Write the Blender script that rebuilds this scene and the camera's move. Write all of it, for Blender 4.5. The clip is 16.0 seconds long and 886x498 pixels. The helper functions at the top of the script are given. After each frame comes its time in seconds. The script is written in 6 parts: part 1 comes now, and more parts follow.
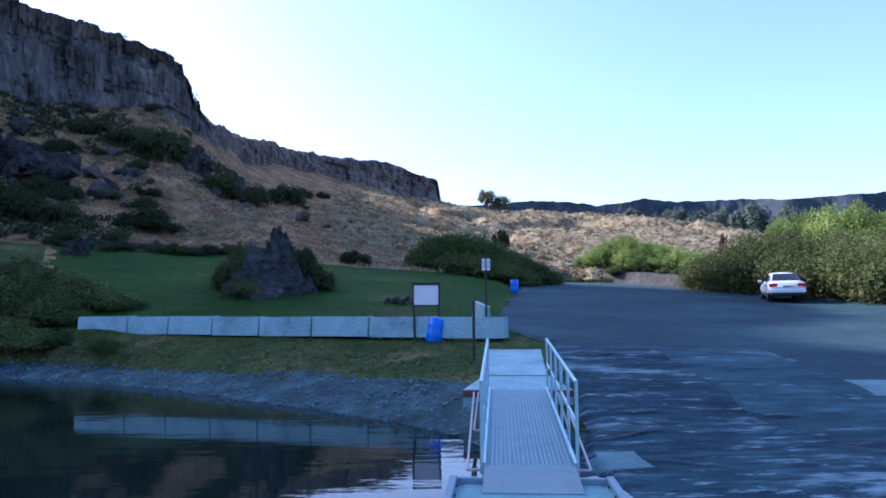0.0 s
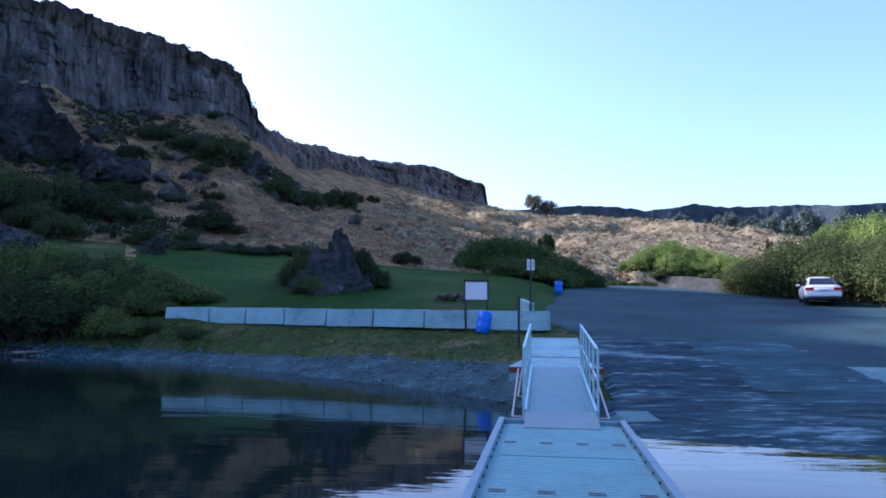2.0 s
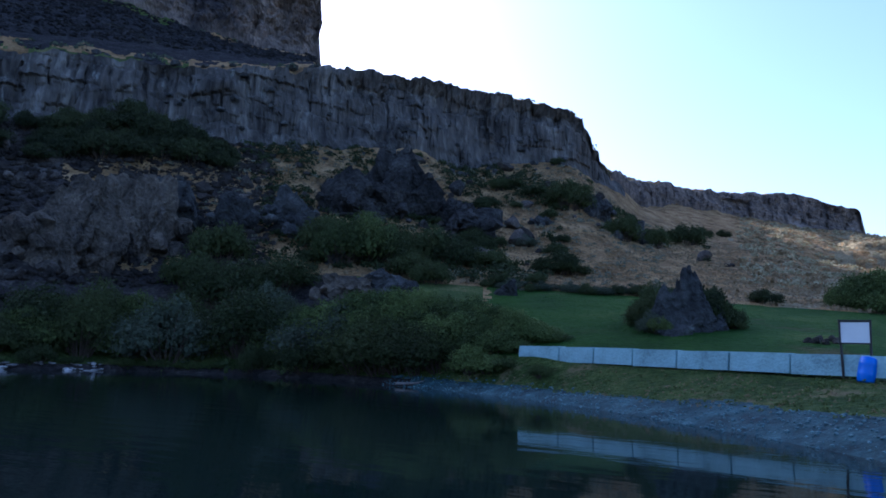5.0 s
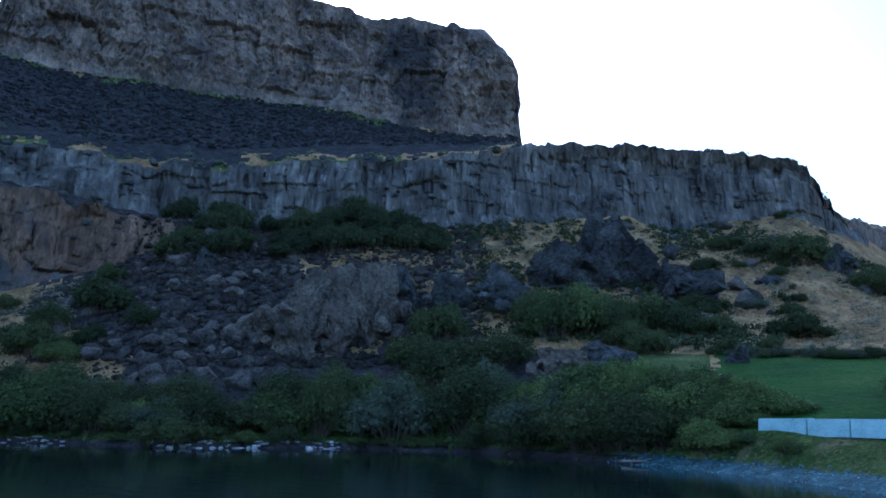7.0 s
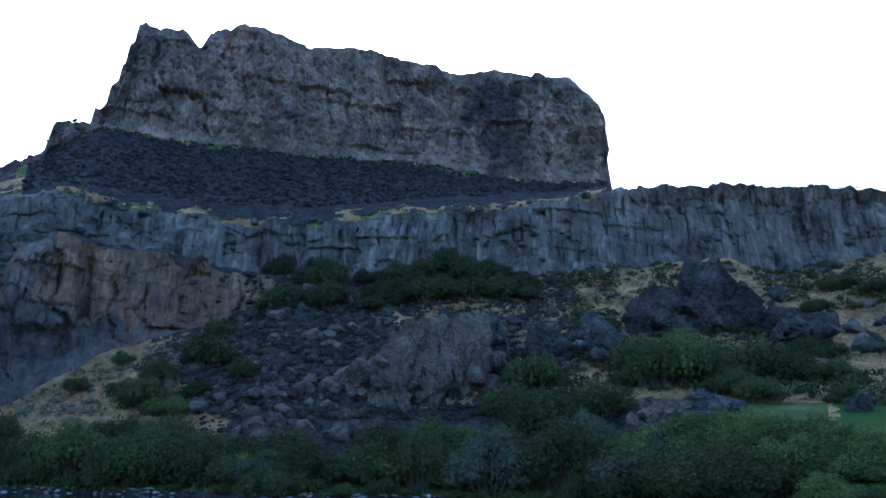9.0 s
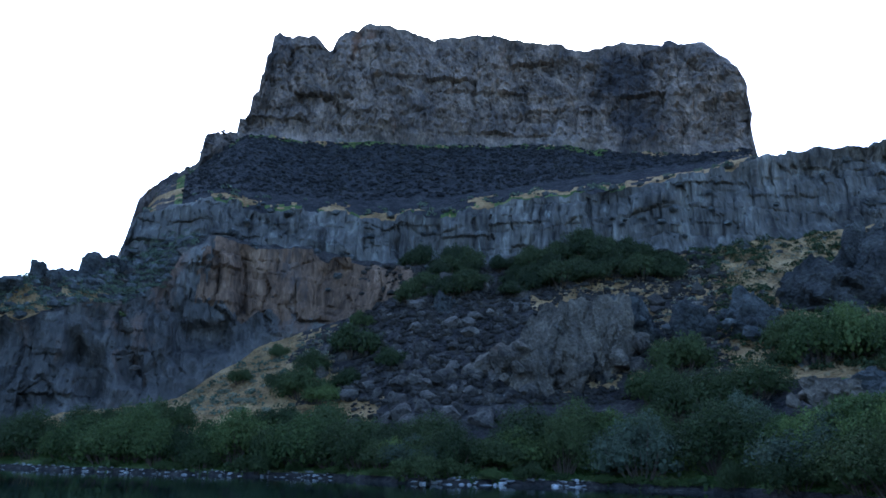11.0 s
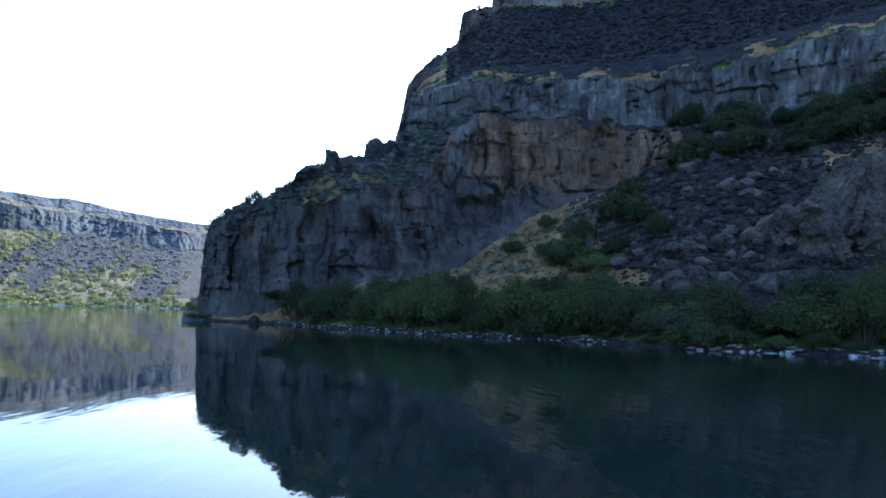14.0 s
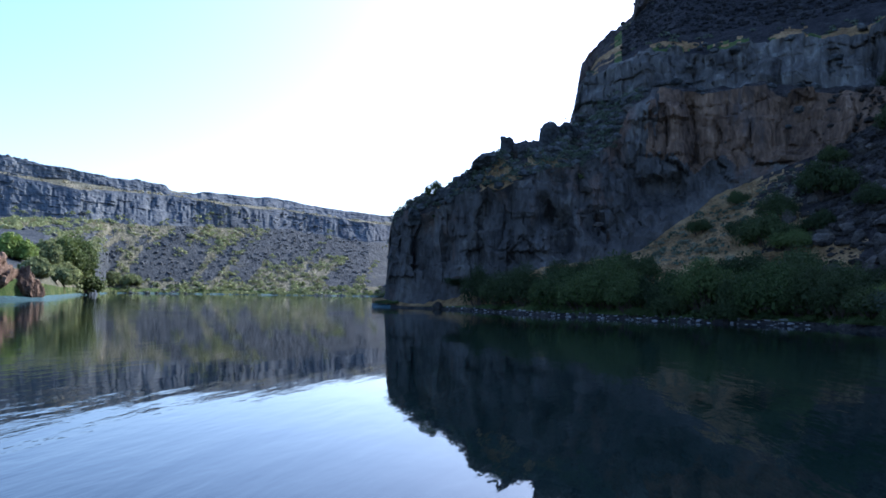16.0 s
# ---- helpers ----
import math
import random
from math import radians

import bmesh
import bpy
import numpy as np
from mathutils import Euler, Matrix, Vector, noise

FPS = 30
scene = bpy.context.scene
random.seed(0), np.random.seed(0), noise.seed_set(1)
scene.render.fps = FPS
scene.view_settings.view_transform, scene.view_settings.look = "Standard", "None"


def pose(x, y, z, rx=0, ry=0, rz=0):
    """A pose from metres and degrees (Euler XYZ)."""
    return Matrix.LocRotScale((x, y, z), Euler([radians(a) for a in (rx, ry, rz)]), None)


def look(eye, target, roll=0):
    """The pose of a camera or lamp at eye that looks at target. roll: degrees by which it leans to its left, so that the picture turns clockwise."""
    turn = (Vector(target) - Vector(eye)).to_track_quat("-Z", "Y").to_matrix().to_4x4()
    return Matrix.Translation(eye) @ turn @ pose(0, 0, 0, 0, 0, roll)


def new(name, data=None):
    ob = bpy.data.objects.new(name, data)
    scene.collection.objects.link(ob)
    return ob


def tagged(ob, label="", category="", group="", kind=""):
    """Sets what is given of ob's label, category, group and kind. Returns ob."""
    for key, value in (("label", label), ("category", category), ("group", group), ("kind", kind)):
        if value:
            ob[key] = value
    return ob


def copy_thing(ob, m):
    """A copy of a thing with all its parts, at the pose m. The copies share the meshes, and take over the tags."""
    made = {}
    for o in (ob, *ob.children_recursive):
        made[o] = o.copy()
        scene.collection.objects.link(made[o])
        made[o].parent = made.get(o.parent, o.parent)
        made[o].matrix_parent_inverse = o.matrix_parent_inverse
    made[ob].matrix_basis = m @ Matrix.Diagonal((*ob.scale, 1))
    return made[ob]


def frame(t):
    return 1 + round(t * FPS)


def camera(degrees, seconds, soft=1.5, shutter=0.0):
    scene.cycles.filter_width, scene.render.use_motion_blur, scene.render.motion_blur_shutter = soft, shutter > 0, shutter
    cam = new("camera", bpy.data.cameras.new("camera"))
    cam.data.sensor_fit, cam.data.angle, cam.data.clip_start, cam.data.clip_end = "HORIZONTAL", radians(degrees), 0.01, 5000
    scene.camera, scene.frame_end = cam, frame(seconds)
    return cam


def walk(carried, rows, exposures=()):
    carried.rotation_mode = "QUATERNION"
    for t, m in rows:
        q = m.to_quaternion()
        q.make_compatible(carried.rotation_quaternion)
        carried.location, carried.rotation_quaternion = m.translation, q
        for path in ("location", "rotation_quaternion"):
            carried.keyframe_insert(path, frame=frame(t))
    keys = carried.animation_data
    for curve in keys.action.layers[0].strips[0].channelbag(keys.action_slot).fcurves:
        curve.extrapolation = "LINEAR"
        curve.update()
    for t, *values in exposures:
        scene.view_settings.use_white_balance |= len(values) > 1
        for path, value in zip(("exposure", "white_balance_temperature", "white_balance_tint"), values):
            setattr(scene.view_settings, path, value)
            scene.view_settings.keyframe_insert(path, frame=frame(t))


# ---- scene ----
EYE = 1.67
LENS = 63.07
# seconds, x, y, heading to the left, tilt up, lean, rise of the eye
PATH = [
    (0.0, 0.15, 2.50, -1.42, 5.20, -0.40, 0.35),
    (0.5, 0.04, 0.36, -0.20, 5.63, 0.69, 0.00),
    (1.0, 0.00, 0.00, 1.28, 5.57, 0.91, 0.00),
    (1.5, 0.00, 0.00, 1.75, 5.47, 0.45, 0.00),
    (2.0, 0.00, 0.00, 2.26, 5.51, 0.51, 0.00),
    (2.5, 0.00, 0.00, 3.73, 5.70, 0.53, 0.00),
    (3.0, 0.00, 0.00, 8.79, 6.18, 0.35, 0.00),
    (3.5, 0.00, 0.00, 14.22, 6.92, 0.52, 0.00),
    (4.0, 0.00, 0.00, 19.30, 7.22, 1.13, 0.00),
    (6.5, 0.00, 0.00, 42.88, 11.62, 1.61, 0.00),
    (7.0, 0.00, 0.00, 46.40, 13.50, 1.05, 0.00),
    (7.5, 0.00, 0.00, 49.08, 15.49, -0.05, 0.00),
    (8.0, 0.00, 0.00, 51.19, 16.30, 0.54, 0.00),
    (8.5, 0.00, 0.00, 52.49, 17.07, 1.09, 0.00),
    (11.0, 0.00, 0.00, 65.02, 15.92, 1.23, 0.00),
    (11.5, 0.00, 0.00, 68.90, 15.76, 1.43, 0.00),
    (12.0, 0.00, 0.00, 71.82, 13.94, 1.30, 0.00),
    (12.5, 0.00, 0.00, 72.05, 9.87, 0.80, 0.00),
    (13.0, 0.00, 0.00, 74.03, 7.33, 0.93, 0.00),
    (13.5, 0.00, 0.00, 78.85, 6.84, 1.28, 0.00),
    (14.0, 0.00, 0.00, 85.85, 5.09, 1.78, 0.00),
    (14.5, 0.00, 0.00, 88.82, 5.21, 1.59, 0.00),
    (15.0, 0.00, 0.00, 93.47, 5.00, 2.07, 0.00),
    (15.5, 0.00, 0.00, 96.28, 4.38, 1.69, 0.00),
    (16.0, 0.00, 0.00, 99.92, 3.58, 0.98, 0.00),
]
EXPOSURES = [(0.0, 1.3, 5180, 27), (0.5, 1.28, 5180, 27), (1.5, 1.32, 5180, 27), (2.5, 1.0, 5180, 27), (4.0, 0.88, 5180, 26), (7.0, 1.74, 5040, 9), (8.5, 1.9, 5060, 9), (11.0, 1.96, 5140, 9), (13.5, 1.84, 5170, 9), (16.0, 1.15, 5130, 15)]
cam = camera(LENS, 16.0, 1.7)
walk(cam, [(t, pose(x, y, EYE + up, 90 + tilt, 0, turn) @ pose(0, 0, 0, 0, 0, lean)) for t, x, y, turn, tilt, lean, up in PATH], EXPOSURES)

# ---- sky and sun ----
SUN_AZ, SUN_EL = 64.34, 31.65
world = bpy.data.worlds.new("sky")
scene.world = world
world.use_nodes = True
wn = world.node_tree.nodes
sky = wn.new("ShaderNodeTexSky")
sky.sky_type, sky.sun_disc = "NISHITA", False
sky.sun_elevation, sky.sun_rotation = radians(SUN_EL), radians(-SUN_AZ)
sky.air_density, sky.dust_density, sky.ozone_density = 1.0, 1.6, 1.7
world.node_tree.links.new(sky.outputs[0], wn["Background"].inputs[0])
wn["Background"].inputs[1].default_value = 0.15
sun = new("sun", bpy.data.lights.new("sun", "SUN"))
sun.data.energy, sun.data.angle, sun.data.color = 4.6, radians(0.5), (1.0, 0.87, 0.7)
to_sun = Vector((-math.sin(radians(SUN_AZ)) * math.cos(radians(SUN_EL)), math.cos(radians(SUN_AZ)) * math.cos(radians(SUN_EL)), math.sin(radians(SUN_EL))))
sun.matrix_world = look(to_sun * 300, (0, 0, 0))

# ---- materials ----
def material(name, colours, scale=1.0, rough=0.9, bump=0.3, fine=8.0, stretch=(1, 1, 1), metal=0.0, vary=0.0, spots=None, detail=8.0):
    """A grained surface: colours from dark to light over coarse noise, shifted by fine grain; bump in metres-like strength."""
    m = bpy.data.materials.new(name)
    m.use_nodes = True
    nt = m.node_tree
    n, l = nt.nodes, nt.links
    b = n["Principled BSDF"]
    b.inputs["Roughness"].default_value, b.inputs["Metallic"].default_value = rough, metal
    if rough > 0.8:
        b.inputs["Specular IOR Level"].default_value = 0.12
    co = n.new("ShaderNodeNewGeometry").outputs["Position"]
    mp = n.new("ShaderNodeMapping")
    mp.inputs["Scale"].default_value = stretch
    l.new(co, mp.inputs["Vector"])
    a = n.new("ShaderNodeTexNoise")
    a.inputs["Scale"].default_value, a.inputs["Detail"].default_value, a.inputs["Roughness"].default_value = scale, detail, 0.62
    l.new(mp.outputs[0], a.inputs["Vector"])
    g = n.new("ShaderNodeTexNoise")
    g.inputs["Scale"].default_value, g.inputs["Detail"].default_value = scale * fine, 5
    l.new(mp.outputs[0], g.inputs["Vector"])
    mix = n.new("ShaderNodeMath")
    mix.operation = "MULTIPLY_ADD"
    l.new(g.outputs["Fac"], mix.inputs[0])
    mix.inputs[1].default_value = 0.5
    add = n.new("ShaderNodeMath")
    add.operation = "SUBTRACT"
    l.new(a.outputs["Fac"], add.inputs[0])
    add.inputs[1].default_value = 0.25
    l.new(add.outputs[0], mix.inputs[2])
    ramp = n.new("ShaderNodeValToRGB")
    e = ramp.color_ramp.elements
    lo, hi = 0.28, 0.72
    e[0].position, e[0].color = lo, (*colours[0], 1)
    e[1].position, e[1].color = hi, (*colours[-1], 1)
    for i, c in enumerate(colours[1:-1], 1):
        e.new(lo + (hi - lo) * i / (len(colours) - 1)).color = (*c, 1)
    l.new(mix.outputs[0], ramp.inputs[0])
    out = ramp.outputs[0]
    for colour, size, amount in ([] if not spots else [spots] if isinstance(spots, tuple) else spots):
        s = n.new("ShaderNodeTexNoise")
        s.inputs["Scale"].default_value, s.inputs["Detail"].default_value, s.inputs["Roughness"].default_value = size, 6, 0.7
        l.new(mp.outputs[0], s.inputs["Vector"])
        sr = n.new("ShaderNodeMapRange")
        sr.inputs["From Min"].default_value, sr.inputs["From Max"].default_value = 1 - amount, 1.12 - amount
        l.new(s.outputs["Fac"], sr.inputs["Value"])
        mc = n.new("ShaderNodeMix")
        mc.data_type = "RGBA"
        l.new(sr.outputs[0], mc.inputs["Factor"])
        l.new(out, mc.inputs[6])
        mc.inputs[7].default_value = (*colour, 1)
        out = mc.outputs[2]
    if vary:
        hsv = n.new("ShaderNodeHueSaturation")
        oi = n.new("ShaderNodeObjectInfo")
        r = n.new("ShaderNodeMapRange")
        r.inputs["To Min"].default_value, r.inputs["To Max"].default_value = 1 - vary, 1 + vary
        l.new(oi.outputs["Random"], r.inputs["Value"])
        l.new(r.outputs[0], hsv.inputs["Value"])
        l.new(out, hsv.inputs["Color"])
        out = hsv.outputs[0]
    l.new(out, b.inputs["Base Color"])
    if bump:
        bp = n.new("ShaderNodeBump")
        bp.inputs["Strength"].default_value, bp.inputs["Distance"].default_value = min(bump, 1.0), 0.6 / scale
        l.new(mix.outputs[0], bp.inputs["Height"])
        l.new(bp.outputs[0], b.inputs["Normal"])
    return m


def leafy(name, dark, light, island=0.35):
    """Leaves: each clump its own shade, a little light through."""
    m = bpy.data.materials.new(name)
    m.use_nodes = True
    n, l = m.node_tree.nodes, m.node_tree.links
    b = n["Principled BSDF"]
    b.inputs["Roughness"].default_value = 0.75
    b.inputs["Specular IOR Level"].default_value = 0.2
    geo = n.new("ShaderNodeNewGeometry")
    oi = n.new("ShaderNodeObjectInfo")
    av = n.new("ShaderNodeMath")
    av.operation = "MULTIPLY_ADD"
    l.new(geo.outputs["Random Per Island"], av.inputs[0])
    av.inputs[1].default_value = 0.45
    sc = n.new("ShaderNodeMath")
    sc.operation = "MULTIPLY"
    l.new(oi.outputs["Random"], sc.inputs[0])
    sc.inputs[1].default_value = 0.55
    l.new(sc.outputs[0], av.inputs[2])
    ramp = n.new("ShaderNodeValToRGB")
    ramp.color_ramp.elements[0].color = (*dark, 1)
    ramp.color_ramp.elements[1].color = (*light, 1)
    l.new(av.outputs[0], ramp.inputs[0])
    l.new(ramp.outputs[0], b.inputs["Base Color"])
    tr = n.new("ShaderNodeBsdfTranslucent")
    l.new(ramp.outputs[0], tr.inputs[0])
    mx = n.new("ShaderNodeMixShader")
    mx.inputs[0].default_value = 0.3
    l.new(b.outputs[0], mx.inputs[1])
    l.new(tr.outputs[0], mx.inputs[2])
    l.new(mx.outputs[0], n["Material Output"].inputs[0])
    return m


def plain(name, colour, rough=0.5, metal=0.0, grain=0.12, scale=3.0):
    c = np.array(colour)
    return material(name, [tuple(c * (1 - grain)), tuple(c), tuple(np.minimum(c * (1 + grain), 1))], scale, rough, 0.06, 9, metal=metal)


ROCK_LOWER = material("columnar_basalt", [(0.0246, 0.0241, 0.0243), (0.0688, 0.0652, 0.0609), (0.11, 0.1043, 0.0959), (0.207, 0.1997, 0.1812)], 0.35, 0.92, 0.8, 5, (1, 1, 0.22), spots=((0.216, 0.226, 0.211), 0.8, 0.4))
ROCK_UPPER = material("rim_basalt", [(0.0416, 0.0363, 0.0353), (0.1123, 0.0951, 0.0846), (0.1789, 0.147, 0.1274), (0.3016, 0.247, 0.2083)], 0.3, 0.92, 0.8, 7, (1, 1, 0.55), spots=[((0.3, 0.26, 0.235), 0.05, 0.44), ((0.045, 0.043, 0.047), 0.06, 0.48), ((0.16, 0.095, 0.065), 0.11, 0.37), ((0.06, 0.056, 0.058), 0.35, 0.42)])
ROCK_BLUFF = material("bluff_basalt", [(0.0287, 0.0277, 0.0272), (0.0657, 0.0621, 0.0583), (0.0962, 0.0897, 0.0826), (0.1613, 0.151, 0.1362)], 0.24, 0.9, 0.9, 6, (1, 1, 0.5), spots=((0.159, 0.104, 0.0756), 0.1, 0.45))
ROCK_TAN = material("oxidised_basalt", [(0.0427, 0.0302, 0.0234), (0.1074, 0.0707, 0.0486), (0.1708, 0.1123, 0.0747), (0.2806, 0.1924, 0.1305)], 0.4, 0.92, 0.9, 6, (1, 1, 0.3), spots=[((0.15, 0.075, 0.05), 0.14, 0.38), ((0.06, 0.058, 0.06), 0.12, 0.42)])
# far canyon rock: distance haze is painted in as a blue-grey tint
ROCK_HAZED = material("far_basalt", [(0.038, 0.0479, 0.0627), (0.0646, 0.0785, 0.0957), (0.0902, 0.1061, 0.1221), (0.1615, 0.1714, 0.1738)], 0.08, 0.92, 0.2, 6, (1, 1, 1.4))
# far scree: lightened and blued in colour to carry the distance haze
SCREE_HAZED = material("far_scree", [(0.024, 0.031, 0.037), (0.038, 0.046, 0.053), (0.053, 0.061, 0.067), (0.085, 0.093, 0.094)], 0.25, 0.95, 0.7, 5, spots=((0.09, 0.085, 0.06), 0.08, 0.4))
# distant rim: aerial haze is put into the rock's blue cast
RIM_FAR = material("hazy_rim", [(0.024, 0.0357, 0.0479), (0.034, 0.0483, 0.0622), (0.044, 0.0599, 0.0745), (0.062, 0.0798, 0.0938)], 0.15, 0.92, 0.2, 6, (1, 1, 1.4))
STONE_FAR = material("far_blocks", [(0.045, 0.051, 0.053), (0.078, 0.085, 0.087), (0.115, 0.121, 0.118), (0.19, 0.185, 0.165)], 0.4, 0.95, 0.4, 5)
BENCHROCK = material("bench_scree_dark", [(0.009, 0.0092, 0.011), (0.021, 0.0212, 0.0235), (0.033, 0.0328, 0.0345), (0.062, 0.06, 0.058)], 0.6, 0.95, 1.0, 5, spots=((0.05, 0.05, 0.04), 0.12, 0.4))
SCREE = material("dark_scree", [(0.0137, 0.0126, 0.0129), (0.0338, 0.0306, 0.0297), (0.052, 0.0468, 0.0437), (0.1066, 0.0948, 0.084)], 0.8, 0.95, 1.0, 4)
OUTCROP = material("pale_outcrop", [(0.0329, 0.0294, 0.0253), (0.0957, 0.0827, 0.067), (0.1525, 0.1303, 0.1049), (0.2467, 0.2102, 0.167)], 0.45, 0.92, 0.9, 9, (1, 1, 0.85), spots=[((0.03, 0.029, 0.029), 0.5, 0.44), ((0.17, 0.125, 0.09), 0.25, 0.38), ((0.17, 0.165, 0.15), 0.8, 0.38)])
CRAG = material("dark_crag_basalt", [(0.014, 0.015, 0.0155), (0.034, 0.0345, 0.034), (0.055, 0.054, 0.052), (0.1, 0.1, 0.094)], 0.4, 0.92, 0.9, 7, spots=[((0.14, 0.145, 0.13), 0.3, 0.38), ((0.02, 0.021, 0.022), 0.18, 0.46)])
BOULDER = material("boulder_basalt", [(0.0194, 0.0206, 0.0211), (0.0479, 0.0499, 0.0495), (0.0764, 0.0793, 0.0778), (0.127, 0.134, 0.128)], 0.5, 0.92, 0.9, 6, vary=0.3, spots=((0.159, 0.171, 0.159), 0.5, 0.38))
FIELDSTONE = material("field_basalt", [(0.0192, 0.0172, 0.0157), (0.0518, 0.0462, 0.0408), (0.0822, 0.0727, 0.0627), (0.1408, 0.1246, 0.1045)], 0.8, 0.92, 0.8, 6, vary=0.5, spots=[((0.13, 0.13, 0.122), 0.7, 0.38), ((0.075, 0.055, 0.043), 0.25, 0.4)])
# far grass: dry grass tone muted, with distance haze put into it
FARGRASS = material("far_slope_grass", [(0.06, 0.062, 0.045), (0.1, 0.1, 0.068), (0.15, 0.142, 0.095), (0.22, 0.2, 0.14)], 0.1, 0.95, 0.6, 12)
HILLGRASS = material("hill_grass_ground", [(0.1176, 0.092, 0.0506), (0.2352, 0.19, 0.1104), (0.3626, 0.305, 0.184), (0.4802, 0.42, 0.2622)], 0.3, 0.95, 1.0, 12, spots=((0.1, 0.092, 0.06), 0.3, 0.42))
DRYGRASS = material("dry_grass", [(0.1142, 0.0711, 0.0318), (0.2605, 0.1641, 0.0732), (0.3998, 0.2633, 0.1262), (0.5141, 0.3605, 0.1897)], 0.3, 0.95, 1.0, 12, spots=((0.0732, 0.0717, 0.0452), 0.35, 0.4))
BANKGRASS = material("bank_grass", [(0.0367, 0.0661, 0.0152), (0.0653, 0.1086, 0.0264), (0.1061, 0.1463, 0.0424), (0.2203, 0.2171, 0.084)], 0.35, 0.95, 0.9, 16, spots=[((0.24, 0.2, 0.1), 0.45, 0.44), ((0.05, 0.085, 0.02), 0.6, 0.42), ((0.13, 0.115, 0.085), 0.9, 0.37)])
LAWN = material("lawn", [(0.0112, 0.043, 0.004), (0.0224, 0.0704, 0.0077), (0.0337, 0.088, 0.0113), (0.0795, 0.1193, 0.026)], 0.14, 0.95, 0.6, 26, spots=[((0.014, 0.046, 0.006), 0.09, 0.46), ((0.075, 0.072, 0.028), 0.16, 0.42)])
GRAVEL = material("shore_gravel", [(0.0134, 0.0281, 0.0328), (0.0274, 0.0577, 0.0647), (0.0457, 0.0936, 0.1022), (0.0853, 0.1677, 0.1833)], 1.2, 0.85, 0.3, 9, spots=[((0.018, 0.028, 0.034), 0.7, 0.45), ((0.09, 0.15, 0.165), 2.2, 0.4)])
PEBBLE = material("pebbles", [(0.0312, 0.062, 0.07), (0.0586, 0.115, 0.126), (0.0937, 0.18, 0.195), (0.2031, 0.36, 0.385)], 4.0, 0.8, 0.2, 3)
DIRT = material("packed_dirt", [(0.0315, 0.0314, 0.0286), (0.0525, 0.0521, 0.0464), (0.0735, 0.0728, 0.0643), (0.105, 0.1036, 0.0922)], 0.5, 0.95, 0.4, 12)
ASPHALT = material("asphalt", [(0.0162, 0.0348, 0.0414), (0.0235, 0.0507, 0.059), (0.0316, 0.0679, 0.0766), (0.0443, 0.0929, 0.1012)], 0.22, 0.85, 0.12, 40, spots=((0.021, 0.035, 0.042), 0.12, 0.42))
RAMPCON = material("worn_ramp", [(0.0062, 0.02, 0.03), (0.0156, 0.042, 0.056), (0.0312, 0.075, 0.094), (0.0781, 0.165, 0.19)], 0.5, 0.9, 0.2, 6, (0.5, 1.5, 1), spots=[((0.01, 0.022, 0.033), 0.25, 0.5), ((0.19, 0.29, 0.32), 0.9, 0.46), ((0.008, 0.018, 0.028), 0.7, 0.46), ((0.24, 0.36, 0.39), 2.6, 0.43)], detail=12)
RAMPLANE = material("ramp_lane", [(0.011, 0.03, 0.039), (0.0219, 0.054, 0.067), (0.0359, 0.084, 0.1), (0.0703, 0.15, 0.165)], 0.5, 0.9, 0.12, 6, (0.5, 1.5, 1), spots=[((0.012, 0.026, 0.036), 0.3, 0.47), ((0.15, 0.24, 0.26), 1.1, 0.42), ((0.17, 0.26, 0.28), 2.6, 0.39)])
CONCRETE = material("concrete", [(0.1886, 0.292, 0.3032), (0.266, 0.4106, 0.422), (0.3104, 0.4792, 0.4943), (0.3443, 0.5312, 0.5485)], 1.3, 0.85, 0.25, 9)
PADCON = material("old_pad_concrete", [(0.0962, 0.165, 0.1744), (0.1269, 0.215, 0.2254), (0.1487, 0.255, 0.2626), (0.1925, 0.325, 0.3312)], 0.9, 0.9, 0.3, 12)
DOCKPLASTIC = material("dock_deck", [(0.1295, 0.26, 0.2585), (0.1614, 0.3298, 0.3279), (0.1796, 0.3667, 0.366), (0.1994, 0.4055, 0.4069)], 1.5, 0.6, 0.1, 12)
ALU = plain("aluminium", (0.43, 0.64, 0.68), 0.38, 0.6)
ALUDECK = plain("ribbed_aluminium", (0.185, 0.31, 0.325), 0.5, 0.35)
GREYRAIL = plain("grey_curb", (0.188, 0.283, 0.325), 0.5, 0.3)
PIPE = plain("pinkish_pipe", (0.5, 0.42, 0.4), 0.5, 0.3)
DARKPLASTIC = plain("dark_plastic", (0.05, 0.052, 0.06), 0.6)
BLUEPLASTIC = plain("blue_barrel_plastic", (0.0183, 0.159, 0.671), 0.4)
SIGNWHITE = plain("white_sign_panel", (0.78, 0.78, 0.76), 0.5, 0, 0.04)
DARKWOOD = plain("dark_post", (0.035, 0.03, 0.028), 0.8)
RUST = plain("rusty_steel", (0.16, 0.05, 0.035), 0.8, 0, 0.3)
CARWHITE = plain("white_car_paint", (0.75, 0.76, 0.77), 0.25, 0, 0.01)
BLACK = plain("black_rubber", (0.02, 0.02, 0.02), 0.8)
CARGLASS = plain("tinted_glass", (0.02, 0.025, 0.03), 0.06)
TAILRED = plain("red_tail_light", (0.5, 0.015, 0.02), 0.25)
CHROME = plain("chrome_trim", (0.6, 0.6, 0.6), 0.2, 0.9)
PALEROCK = material("pale_shore_rock", [(0.11, 0.11, 0.11), (0.22, 0.22, 0.22), (0.351, 0.351, 0.34), (0.549, 0.538, 0.527)], 1.4, 0.85, 0.6, 5, vary=0.3)
BARK = plain("grey_bark", (0.09, 0.07, 0.055), 0.9, 0, 0.3)
